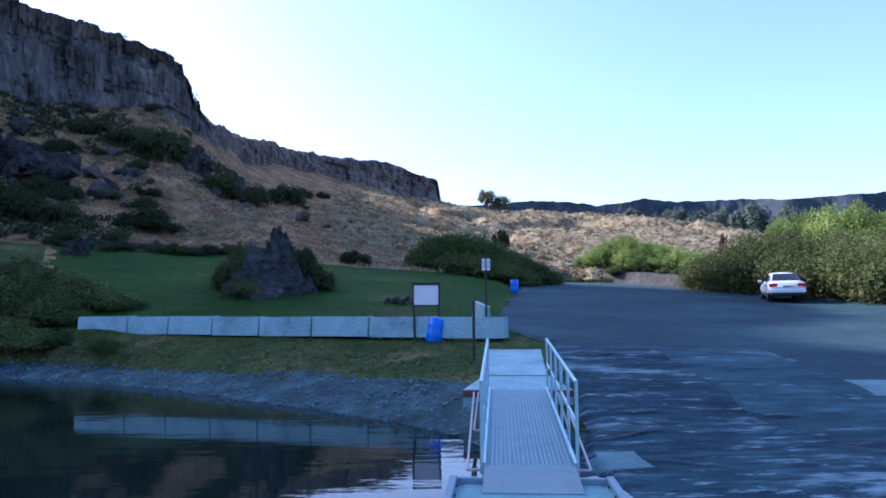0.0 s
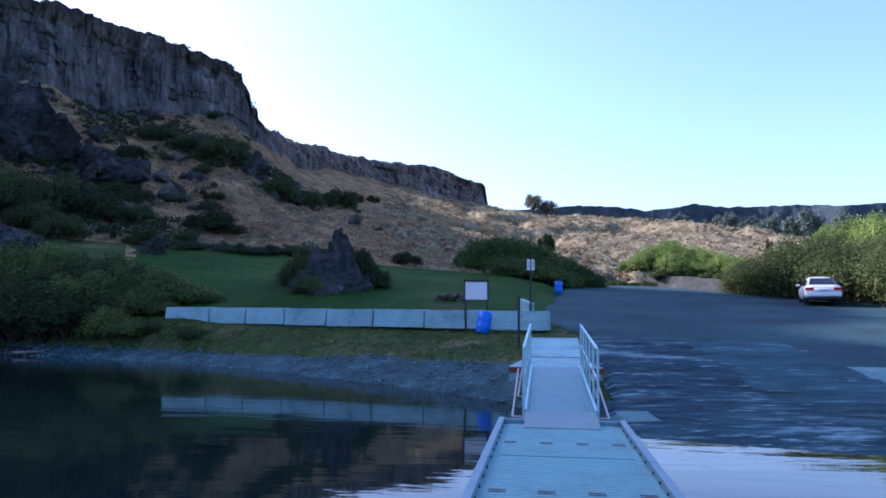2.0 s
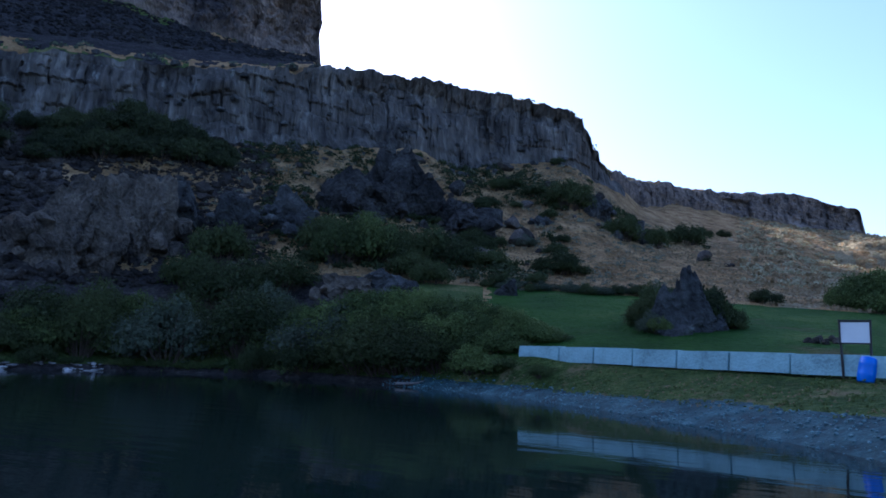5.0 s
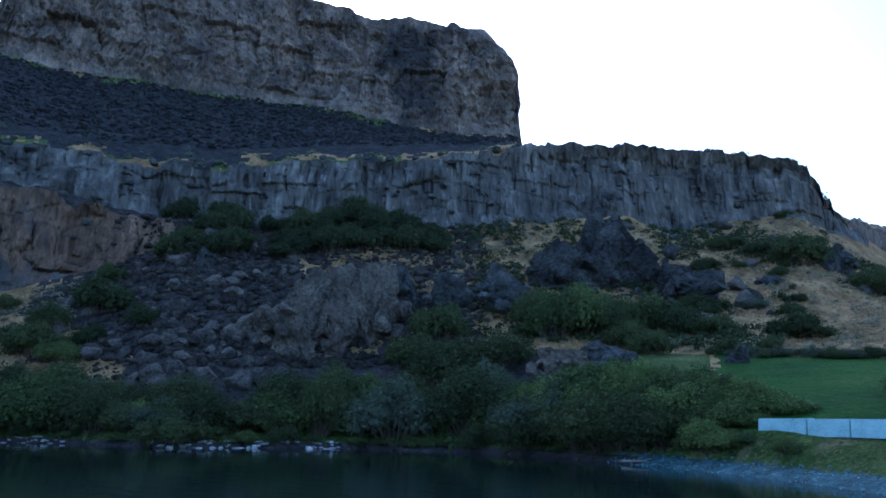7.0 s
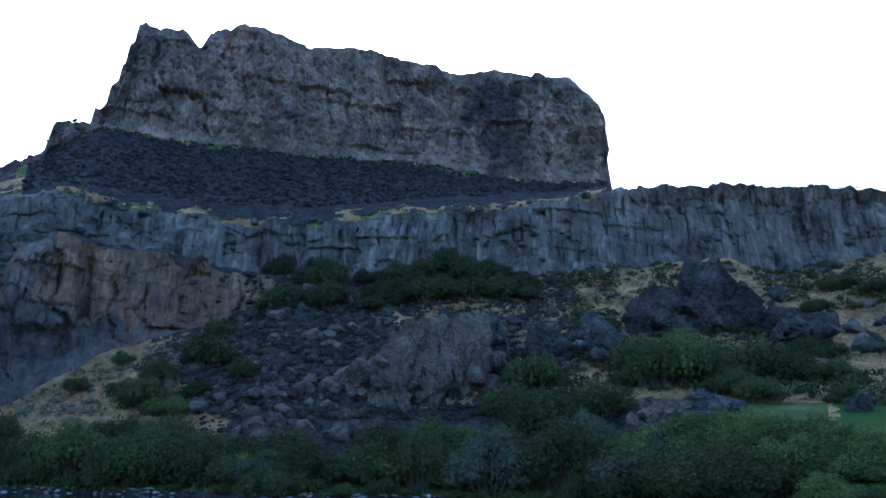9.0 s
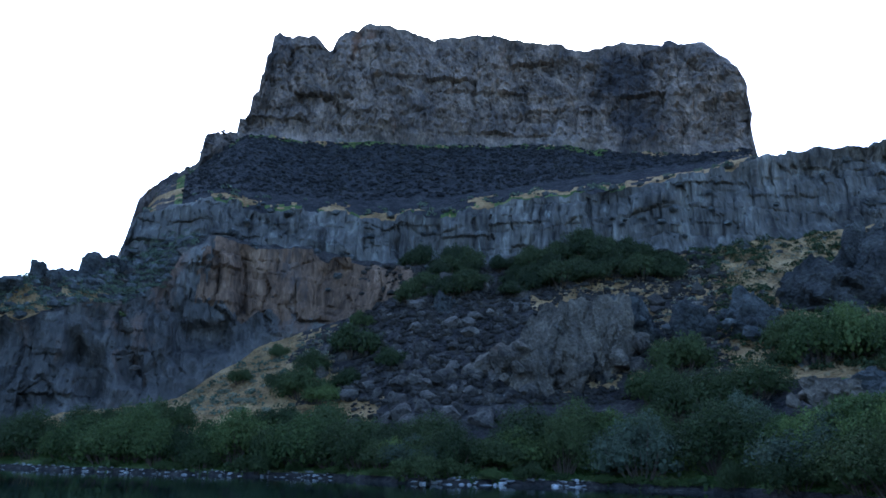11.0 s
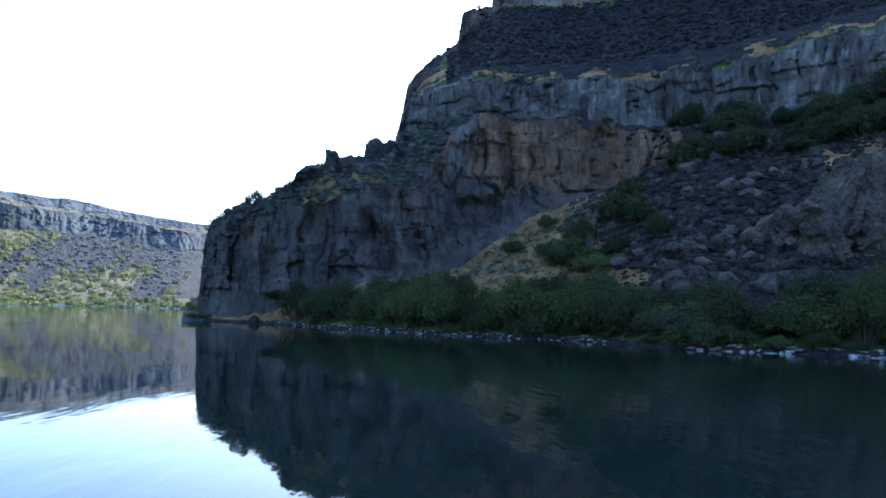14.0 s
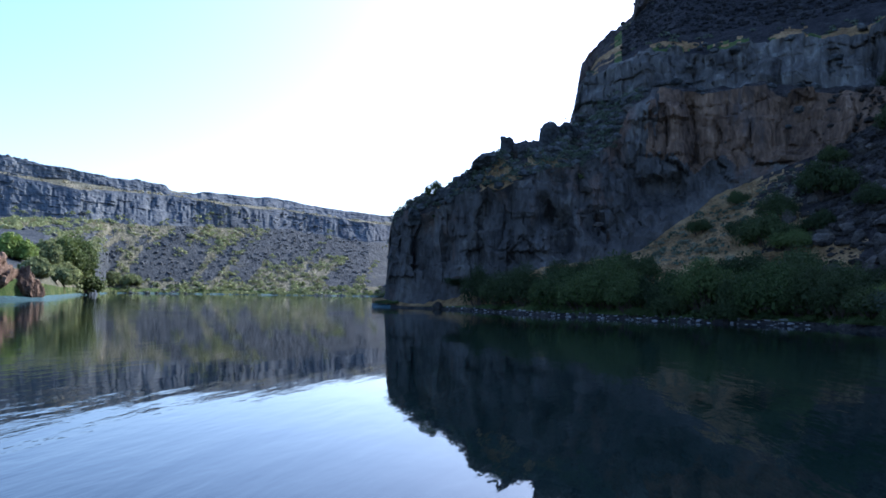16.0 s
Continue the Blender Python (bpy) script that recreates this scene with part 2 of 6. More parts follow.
LEAF_DARK = leafy("willow_leaves", (0.017, 0.028, 0.011), (0.078, 0.1, 0.034))
LEAF_MID = leafy("shrub_leaves", (0.022, 0.039, 0.013), (0.118, 0.155, 0.046))
LEAF_VINE = leafy("vine_leaves", (0.011, 0.026, 0.007), (0.16, 0.215, 0.065))
# distant trees: haze is put into the leaf colour, pale and blue-green
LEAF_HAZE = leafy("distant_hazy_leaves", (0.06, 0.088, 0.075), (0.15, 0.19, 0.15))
LEAF_SCRUB = leafy("dark_scrub_leaves", (0.013, 0.021, 0.010), (0.058, 0.074, 0.028))
LEAF_LOT = leafy("reddish_olive_leaves", (0.03, 0.043, 0.014), (0.17, 0.205, 0.062))
LEAF_SAGE = leafy("sage_leaves", (0.085, 0.092, 0.06), (0.27, 0.27, 0.185))
LEAF_FAR = leafy("olive_leaves", (0.0878, 0.117, 0.0491), (0.293, 0.322, 0.14))
LEAF_OLIVE = leafy("yellowing_leaves", (0.0549, 0.0854, 0.0244), (0.183, 0.22, 0.061))
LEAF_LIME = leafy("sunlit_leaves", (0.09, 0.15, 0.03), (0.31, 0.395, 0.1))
LEAF_GREY = leafy("silver_leaves", (0.034, 0.048, 0.031), (0.108, 0.134, 0.086))
LEAF_HILL = leafy("pale_hill_brush", (0.19, 0.185, 0.11), (0.48, 0.44, 0.28))
LEAF_STRAW = leafy("straw", (0.117, 0.0878, 0.0439), (0.332, 0.254, 0.146))

WATER = bpy.data.materials.new("river_water")
WATER.use_nodes = True
n_, l_ = WATER.node_tree.nodes, WATER.node_tree.links
b_ = n_["Principled BSDF"]
b_.inputs["Base Color"].default_value = (0.006, 0.014, 0.013, 1)
b_.inputs["Roughness"].default_value = 0.03
b_.inputs["IOR"].default_value = 1.33
geo_ = n_.new("ShaderNodeNewGeometry")
mp_ = n_.new("ShaderNodeMapping")
mp_.inputs["Rotation"].default_value = (0, 0, radians(25))
mp_.inputs["Scale"].default_value = (0.5, 1.6, 1)
l_.new(geo_.outputs["Position"], mp_.inputs["Vector"])
w1_ = n_.new("ShaderNodeTexNoise")
w1_.inputs["Scale"].default_value, w1_.inputs["Detail"].default_value = 1.2, 4
l_.new(mp_.outputs[0], w1_.inputs["Vector"])
w2_ = n_.new("ShaderNodeTexNoise")
w2_.inputs["Scale"].default_value, w2_.inputs["Detail"].default_value = 0.05, 2
l_.new(geo_.outputs["Position"], w2_.inputs["Vector"])
amp_ = n_.new("ShaderNodeMapRange")
amp_.inputs["From Min"].default_value, amp_.inputs["From Max"].default_value = 0.42, 0.68
amp_.inputs["To Min"].default_value, amp_.inputs["To Max"].default_value = 0.15, 1.0
l_.new(w2_.outputs["Fac"], amp_.inputs["Value"])
mul_ = n_.new("ShaderNodeMath")
mul_.operation = "MULTIPLY"
l_.new(w1_.outputs["Fac"], mul_.inputs[0])
l_.new(amp_.outputs[0], mul_.inputs[1])
bw_ = n_.new("ShaderNodeBump")
bw_.inputs["Strength"].default_value, bw_.inputs["Distance"].default_value = 0.24, 0.1
l_.new(mul_.outputs[0], bw_.inputs["Height"])
l_.new(bw_.outputs[0], b_.inputs["Normal"])


# ---- small tools ----
def mesh_object(name, verts, faces, mats, parent=None, index=None, smooth=False):
    me = bpy.data.meshes.new(name)
    me.from_pydata(verts, [], faces)
    for m in mats:
        me.materials.append(m)
    if index is not None:
        me.polygons.foreach_set("material_index", np.asarray(index, dtype=np.int32))
    if smooth:
        me.polygons.foreach_set("use_smooth", np.ones(len(me.polygons), dtype=bool))
    me.update()
    ob = new(name, me)
    if parent:
        ob.parent = parent
    return ob


def part(name, bm, mat, parent, label="", smooth=False):
    me = bpy.data.meshes.new(name)
    bm.normal_update()
    bm.to_mesh(me)
    bm.free()
    me.materials.append(mat)
    if smooth:
        me.polygons.foreach_set("use_smooth", np.ones(len(me.polygons), dtype=bool))
    ob = new(name, me)
    ob.parent = parent
    if label:
        tagged(ob, label)
    return ob


def box(bm, x0, y0, z0, x1, y1, z1, bevel=0.0, m=None):
    g = bmesh.ops.create_cube(bm, size=1, matrix=Matrix.Translation(((x0 + x1) / 2, (y0 + y1) / 2, (z0 + z1) / 2)) @ Matrix.Diagonal((x1 - x0, y1 - y0, z1 - z0, 1)))
    vs = g["verts"]
    if bevel:
        es = list({e for v in vs for e in v.link_edges})
        r = bmesh.ops.bevel(bm, geom=es, offset=bevel, segments=2, affect="EDGES", profile=0.5)
        vs = list({v for f in r["faces"] for v in f.verts} | {v for v in vs if v.is_valid})
    if m is not None:
        bmesh.ops.transform(bm, matrix=m, verts=vs)
    return vs


def rod(bm, a, b, r, seg=8, r2=None):
    a, b = Vector(a), Vector(b)
    d = b - a
    m = Matrix.Translation((a + b) / 2) @ d.to_track_quat("Z", "Y").to_matrix().to_4x4()
    bmesh.ops.create_cone(bm, cap_ends=True, segments=seg, radius1=r, radius2=r if r2 is None else r2, depth=d.length, matrix=m)


def empty(name, m, label, category, group="", kind=""):
    ob = new(name)
    ob.matrix_world = m
    return tagged(ob, label, category, group, kind)


def hash3(i, j, k, seed):
    i, j, k = (np.asarray(v).astype(np.int64) for v in (i, j, k))
    h = (i * 374761393 + j * 668265263 + k * 2147483647 + seed * 1274126177) & 0xFFFFFFFF
    h = ((h ^ (h >> 13)) * 1274126177) & 0xFFFFFFFF
    h = ((h ^ (h >> 16)) * 2246822519) & 0xFFFFFFFF
    return ((h ^ (h >> 15)) & 0xFFFF) / 65535.0


def vnoise(x, y, z=0.0, seed=0):
    x, y, z = np.broadcast_arrays(np.asarray(x, float), np.asarray(y, float), np.asarray(z, float))
    i, j, k = (np.floor(v).astype(np.int64) for v in (x, y, z))
    fx, fy, fz = x - i, y - j, z - k
    fx, fy, fz = (v * v * (3 - 2 * v) for v in (fx, fy, fz))
    out = 0
    for a in (0, 1):
        for b in (0, 1):
            for c in (0, 1):
                out = out + hash3(i + a, j + b, k + c, seed) * (fx if a else 1 - fx) * (fy if b else 1 - fy) * (fz if c else 1 - fz)
    return out * 2 - 1


def fbm(x, y, z=0.0, seed=0, octaves=4, gain=0.5):
    s, a, f = 0, 1.0, 1.0
    for o in range(octaves):
        s = s + a * vnoise(np.asarray(x) * f, np.asarray(y) * f, np.asarray(z) * f, int(seed) + o * 17)
        a, f = a * gain, f * 2.03
    return s


# ---- the lie of the land ----
# Around the landing the land is described by heading (degrees to the left) along a few lines: distance and height or rise.
def line(*rows):
    a = np.array(rows, float)
    return a[:, 0], a[:, 1:]


def joined(*parts):
    return np.concatenate([p[0] for p in parts]), np.concatenate([p[1] for p in parts])


SHORE = line((-40, 13.5), (-27, 10.8), (-13, 10.2), (-8, 11.2), (-3, 14.5), (-1.3, 15.4), (5.4, 17.8), (12, 20.7), (18.2, 24.8), (24.2, 28.8), (28.7, 32), (33, 35), (37, 38.3), (43, 42.5), (54, 45.6), (67, 44.5), (73, 51), (84, 55), (92, 62), (99, 78), (103.7, 86), (105.6, 88), (105.8, 335), (112, 320), (120, 300), (124.8, 285), (125.4, 208), (126.6, 182), (127.8, 132), (128.8, 110), (133, 101), (160, 90), (220, 100), (290, 70), (312, 24), (320, 15))
BEACH = line((-40, 3.5, 0.2), (-8, 3.5, 0.2), (-4, 3, 0.6), (0, 2.4, 0.6), (5, 2.6, 0.52), (16, 1.7, 0.37), (20, 1.9, 0.35), (36, 1.0, 0.3), (60, 0.6, 0.3), (98, 0.7, 0.3), (103, 0.5, 0.2), (106, 4, 0.5), (127.5, 4, 0.5), (133, 2.5, 0.5), (320, 3, 0.4))
TERRACE = line((-40, 30, 1.79), (-14, 25, 1.45), (-6, 24.5, 1.27), (0, 24.9, 1.33), (10, 27, 1.42), (22, 31, 1.57), (30, 36.5, 1.73), (36, 41, 1.67), (43, 48, 2.03), (52, 52, 2.02), (67, 52, 2.1), (73, 59, 2.09), (84, 61, 1.57), (92, 67, 1.28), (99, 79.6, 0.4), (103.7, 86.7, 0.12), (105.6, 90, 0.48), (105.8, 342, 1.69), (120, 308, 2), (124.8, 292, 2), (125.4, 214, 1.6), (126.6, 188, 1.8), (127.8, 138, 1.8), (128.8, 116, 2.2), (133, 106, 3.4), (220, 112, 2), (300, 60, 2), (320, 30, 1.9))
LAWNEND = line((-40, 62, 4.32), (-14, 62, 5.17), (-7, 60, 4.79), (-3, 54, 4.94), (0, 52, 5.02), (20, 52, 6.25), (27, 53, 6.55), (36, 53, 6.92), (43, 57, 7.33), (52, 60, 6.81), (67, 60, 6.66), (73, 65, 6.13), (84, 68, 4), (92, 71, 3.09), (99, 80.2, 0.7), (103.7, 87, 0.32), (105.6, 92, 0.88), (105.8, 352, 4.69), (120, 316, 5), (124.8, 300, 5), (125.4, 230, 3), (127.8, 150, 3.2), (128.8, 130, 4), (133, 120, 5.2), (220, 125, 5), (300, 85, 4), (320, 62, 4.2))
# from here on: distance and rise in degrees above the eye
FOOT = line((-40, 80, 3), (-20.03, 80, 3.91), (-10.02, 80, 4.47), (-0.02, 75, 5.72), (20.01, 66, 6.95), (36.04, 64, 8.2), (46.07, 70, 10.15), (55.09, 70, 10.58), (66.53, 80, 12.98), (71.12, 83, 10.83), (75.1, 84, 9.39), (79.09, 84, 7.64), (85.34, 79, 3.66), (92.53, 74, 2.37), (99, 80.8, -0.31), (103.69, 87.3, -0.77), (105.6, 94, -0.29), (105.8, 420, 4), (112.06, 400, 4.82), (120.06, 350, 4.72), (127.06, 320, 4.73), (133.06, 315, 4.66), (160, 250, 5), (220, 240, 5), (300, 150, 4), (320, 80, 3))
BENCH_A = line((-40, 84, 3.1), (-20.03, 84, 4.01), (-10.02, 84, 4.57), (-0.02, 80, 5.92), (20.01, 70, 7.55), (36.04, 68, 8.9), (46.07, 73, 11.05), (55.09, 73, 11.48), (66.54, 82, 13.98), (71.16, 86, 14.53), (77.17, 87.5, 14.96), (83.19, 87, 15.39), (85.18, 85.5, 14.67), (86.76, 83, 11.6), (89.07, 80, 10.25), (93.1, 77, 9.65), (95, 77, 8.75), (99.74, 82.2, 7.3), (102.07, 86, 6.2), (103.88, 88.5, 5.75), (104.17, 89, 5.3), (104.4, 92, -0.28), (105.6, 98, -1.29))
BENCH_B = line((105.8, 432, 5.5), (112.08, 412, 6.22), (116.78, 372, 6.46), (120.79, 362, 6.91), (126.49, 332, 7.04), (133.09, 326, 7.76), (160, 262, 8), (220, 250, 8), (300, 156, 4.2), (320, 84, 3.1))
BENCH = joined(BENCH_A, BENCH_B)
CLIFF0_A = line((-40, 130, 4.2), (-20.04, 120, 5.21), (-10.03, 120, 6.07), (-2.03, 150, 7.31), (4.98, 150, 8.74), (9.99, 140, 9.95), (14, 130, 10.95), (16.5, 118, 13.25), (19.21, 110, 14.95), (25.03, 105, 14.94), (28.84, 100, 14.53), (32.06, 95, 15.52), (40.89, 88, 15.78), (46.1, 86, 15.55), (55.13, 86, 15.58))
CLIFF0_B = line((64.14, 88, 14.3), (66.75, 88.5, 14.38), (72.16, 89.5, 14.82), (76.98, 90, 15.21), (83.59, 92, 15.64), (86.19, 93, 15.26), (88.18, 94, 14.23), (89.17, 95, 13.42), (90.17, 88, 13.21), (92.15, 84, 11.48), (95.54, 82, 10.94), (97.13, 82, 9.92), (99.11, 85, 8.69), (101.1, 86, 7.76), (103.88, 90, 6.23), (104.25, 91, 4.02), (104.39, 95, -0.58), (105.6, 104, -1.59), (105.8, 450, 5.6), (112.08, 430, 6.32), (120.79, 385, 6.96), (133.09, 345, 7.86), (160, 275, 8), (220, 262, 8), (300, 165, 4.4), (320, 130, 4.2))
CLIFF0 = joined(CLIFF0_A, CLIFF0_B)
CLIFF1_A = line((-40, 133, 4.25), (-20.04, 123, 5.26), (-10.03, 123, 6.12), (-2.03, 153, 7.36), (4.98, 153, 8.84), (9.99, 143, 10.05), (14, 133, 11.15), (16.6, 121, 14.35), (17.51, 116, 16.35), (18.21, 114, 17.75), (19.21, 112.5, 19.15), (25.04, 108, 20.24), (29.97, 101, 20.93), (40.32, 91, 21.48), (45.14, 88.5, 20.96), (52.16, 88.5, 20.41), (58.18, 89, 19.76))
CLIFF1_B = line((65.19, 90.5, 18.69), (73.7, 92.5, 18.05), (79.12, 93, 18.04), (82.73, 94.5, 18.5), (89.02, 97, 17.02), (89.5, 97.5, 15.71), (89.87, 95, 13.51), (90.47, 90, 13.3), (92.15, 86, 11.58), (95.54, 84, 11.04), (97.13, 84, 10.02), (99.11, 87, 8.79), (101.1, 88, 7.81), (103.88, 92, 6.23), (104.25, 93, 4.02), (104.39, 100, -0.78), (105.6, 110, -1.79), (105.8, 462, 6.2), (108.19, 455, 6.47), (110.39, 447, 6.69), (112.09, 440, 7.07), (113.9, 430, 7.25), (118.5, 400, 7.34), (119.59, 396, 7.07), (120.69, 393, 7.21), (121.2, 390, 7.8), (124.7, 376, 8.01), (128.4, 360, 8.41), (133.11, 352, 9.16), (160, 282, 9), (220, 268, 9), (300, 172, 4.6), (320, 133, 4.25))
CLIFF1 = joined(CLIFF1_A, CLIFF1_B)
RIM0_A = line((-40, 175, 5), (-27.04, 176, 5.15), (-23.05, 180, 6.13), (-20.05, 190, 6.71), (-16.45, 205, 7.23), (-13.05, 218, 7.71), (-10.04, 232, 7.87), (-6.04, 250, 8.05), (-1.63, 268, 8.71), (-0.83, 268, 8.92), (6.68, 232, 10.34), (10.29, 214, 11.35), (13.89, 185, 11.65), (16, 150, 13.25), (18.01, 150, 14.75), (20.02, 150, 17.25), (30.06, 140, 18.93), (39.81, 135, 20.49), (40.42, 135, 22.08))
RIM0_B = line((47.96, 135, 22.64), (54.8, 135, 23.69), (62.04, 135, 24.17), (69.26, 135, 24.05), (74.08, 135, 24.2), (81.8, 134, 23.61), (85.07, 130, 21.07), (87.74, 118, 18.64), (89.39, 105, 15.22), (90.17, 98, 13.01), (92.15, 96, 11.38), (99.11, 95, 8.29), (103.88, 98, 6.03), (104.29, 105, -0.88), (105.6, 120, -1.99), (105.8, 480, 6.1), (120.79, 420, 7.31), (133.11, 380, 8.86), (160, 330, 9), (220, 320, 9), (300, 250, 5), (320, 175, 5))
RIM0 = joined(RIM0_A, RIM0_B)
RIM1_A = line((-40, 178, 5), (-27.04, 179, 5.15), (-23.05, 183, 6.18), (-20.05, 193, 6.76), (-16.45, 208, 7.28), (-13.05, 221, 7.76), (-10.04, 235, 7.92), (-6.04, 253, 8.1), (-1.63, 272, 8.76), (-1.33, 272, 8.92), (-1.04, 272, 10.72), (3.07, 255, 12.03), (7.58, 235, 12.29), (10.38, 217, 12.8), (14.19, 188, 13.6), (16, 155, 14.35), (18.01, 155, 15.35), (20.02, 155, 17.55), (30.06, 145, 19.13), (39.81, 137, 20.89), (40.08, 136.5, 23.09), (40.56, 137, 27.88), (42.89, 138, 30.02), (49.25, 138, 31.23), (53.67, 138, 30.79), (57.5, 138, 31.81))
RIM1_B = line((61.53, 138, 32.38), (66.66, 138, 32.13), (68.68, 138, 32.81), (72, 138, 33.07), (74.7, 138, 31.94), (75.28, 138, 30.74), (76.9, 138, 31.62), (80.21, 138, 31.38), (80.77, 137, 28.52), (81.91, 136, 24.41), (84.9, 132, 23.17), (85.17, 131, 21.27), (87.75, 120, 19.34), (89.23, 108, 17.62), (89.5, 107, 15.41), (90.17, 100, 13.11), (92.15, 98, 11.48), (99.11, 97, 8.39), (103.88, 100, 6.03), (104.29, 108, -0.98), (105.6, 125, -1.99), (105.8, 490, 6.1), (120.79, 430, 7.31), (133.11, 388, 8.86), (160, 340, 9), (220, 330, 9), (300, 260, 5), (320, 178, 5))
RIM1 = joined(RIM1_A, RIM1_B)
BACK = line((-40, 420, 3.6), (-22.04, 420, 4.99), (-14.04, 420, 6.65), (-6.03, 420, 7.1), (-2.03, 420, 7.71), (2.97, 330, 10.93), (9.98, 280, 11.95), (16, 240, 13.75), (20.02, 225, 18.15), (30.06, 225, 19.93), (39.71, 225, 20.29), (41.14, 190, 24.68), (60.26, 190, 26.54), (80.3, 180, 24.33), (85.23, 170, 18.27), (90.14, 150, 11.21), (99.09, 140, 7.09), (103.87, 150, 5.03), (104.28, 160, -1.48), (105.6, 180, -1.99), (105.8, 560, 5.6), (120.79, 520, 6.61), (133.1, 480, 8.26), (220, 420, 8.5), (300, 350, 6), (320, 420, 4.2))
SWELL = (0.0, 0.02, 0.05, 0.05, 0.12, 0.7, 0.6, 0.8, 0.6, 1.2, 0.9, 2.0, 4.0)
STEPS = (3, 14, 22, 40, 28, 50, 22, 40, 60, 64, 10, 5)


def along(l, th):
    return [np.interp(th, l[0], l[1][:, i]) for i in range(l[1].shape[1])]


def knots(th, far=None):
    """Distances and heights of the land's lines at headings th; far: the sheet across the river."""
    th = (np.asarray(th, float) + 40) % 360 - 40
    if far is None:
        far = th > 105.7
    past = np.where(far, np.clip(105.85 - th, 0, 40), 0)
    th = np.where(far, np.maximum(th, 105.85), np.minimum(th, 105.6))
    rs, = along(SHORE, th)
    br, bz = along(BEACH, th)
    R, Z = [rs - 7, rs, rs + br], [rs * 0 - 1.6, rs * 0, bz]
    for l in (TERRACE, LAWNEND):
        r, z = along(l, th)
        R.append(np.maximum(r, R[-1] + 0.3))
        Z.append(z)
    for l in (FOOT, BENCH, CLIFF0, CLIFF1, RIM0, RIM1, BACK):
        r, e = along(l, th)
        r = np.maximum(r, R[-1] + 0.3)
        R.append(r)
        Z.append(EYE + r * np.tan(np.radians(e)))
    R.append(R[-1] * 0 + 2600)
    Z.append(np.where((th > 100) & ~np.asarray(far), -30, Z[-1] + 40))
    R = [r + past * 9 for r in R]
    Z = [z + np.where(z > 8, 0.10 * past * (z - 8) * 0.15, 0) for z in Z]
    return np.array(R), np.array(Z)


def lot_z(x, y):
    """The paved slope: boat ramp, then parking."""
    run = y + 0.31 * np.clip(x - 2.4, 0, 9) * np.clip((14.5 - y) / 4, 0, 1)
    return np.interp(run, [0, 10.3, 14.5, 20, 80], [-1.3, 0, 0.29, 1.09, 6.25]) - 0.0036 * (x - 4) * np.clip((y - 10) / 5, 0, 1) - 0.011 * np.clip(x - 5, 0, 14) * np.clip((y - 15) / 12, 0, 1)


def lot_left(y):
    return np.interp(y, [0, 22, 24, 26, 31, 46, 66], [1.15, 3.44, 3.1, 2.75, 3.1, 5.6, 9.2]) + 0.12 * np.sin(y * 0.9) + 0.08 * np.sin(y * 2.3 + 1)


def lot_far(x):
    return 66 - np.clip(x - 14, 0, 8) * 2.2 - np.clip(x - 22, 0, 9) * 0.9


def on_lot(x, y):
    """1 on the paving, easing to 0 within 1.6 m outside it."""
    inside = np.minimum(np.minimum(x - lot_left(y), lot_far(x) - y), np.minimum(y - 3.0, 60 - x))
    return np.clip((inside + 1.6) / 1.6, 0, 1)


def swell(x, y, a):
    r = np.hypot(x, y)
    th = np.degrees(np.arctan2(-x, y))
    hill = np.clip((r - 85) / 30, 0, 1) * np.clip((235 - r) / 30, 0, 1) * np.clip((4 - th) / 5, 0, 1) * np.clip((th + 40) / 5, 0, 1)
    gully = np.clip(1 - 2.6 * np.abs(fbm(x * 0.017 + 0.4, y * 0.017, seed=27, octaves=3)), 0, 1)
    return hill * (1.4 * fbm(x * 0.03, y * 0.03, seed=7, octaves=3) - 8.0 * gully) + a * (fbm(x * 0.09, y * 0.09, seed=5, octaves=5) * 0.8 + 0.25 * fbm(x * 0.9, y * 0.9, seed=9, octaves=3))


def land(th, r, far=None):
    """Height of the land at heading th and distance r (arrays)."""
    th, r = np.broadcast_arrays(np.asarray(th, float), np.asarray(r, float))
    shape = th.shape
    th, r = th.ravel(), r.ravel()
    R, Z = knots(th, far if far is None else np.full(th.shape, far))
    z, a = np.full(len(th), -1.6), np.zeros(len(th))
    for k in range(len(R) - 1):
        s = np.clip((r - R[k]) / (R[k + 1] - R[k]), 0, 1)
        inside = r >= R[k]
        z = np.where(inside, Z[k] + s * (Z[k + 1] - Z[k]), z)
        a = np.where(inside, SWELL[k] + s * (SWELL[k + 1] - SWELL[k]), a)
    x, y = -np.sin(np.radians(th)) * r, np.cos(np.radians(th)) * r
    z = z + swell(x, y, a)
    w = on_lot(x, y)
    z = z * (1 - w) + (lot_z(x, y) - 0.1) * w
    return z.reshape(shape)


def spot(th, r, dz=0.0):
    return Vector((-math.sin(radians(th)) * r, math.cos(radians(th)) * r, float(land(th, r)) + dz))


def columns(u, h, width, seed):
    """Basalt columns: distance along the face u, height h -> set-back of each column, and the groove between two."""
    v = u / width + 0.35 * vnoise(u / width * 0.5, h * 0.15, seed=seed) + 0.25 * vnoise(u * 0.05, h * 0.05, seed=seed + 3)
    i = np.floor(v).astype(np.int64)
    tall = np.floor(h / (2.5 + 4 * hash3(i, i * 0, i * 0, seed)) + 7 * hash3(i, i * 0 + 1, i * 0, seed)).astype(np.int64)
    back = hash3(i, tall, i * 0, seed + 1) - 0.5
    groove = np.clip(1 - np.minimum(v - i, 1 - (v - i)) / 0.16, 0, 1)
    return back, groove


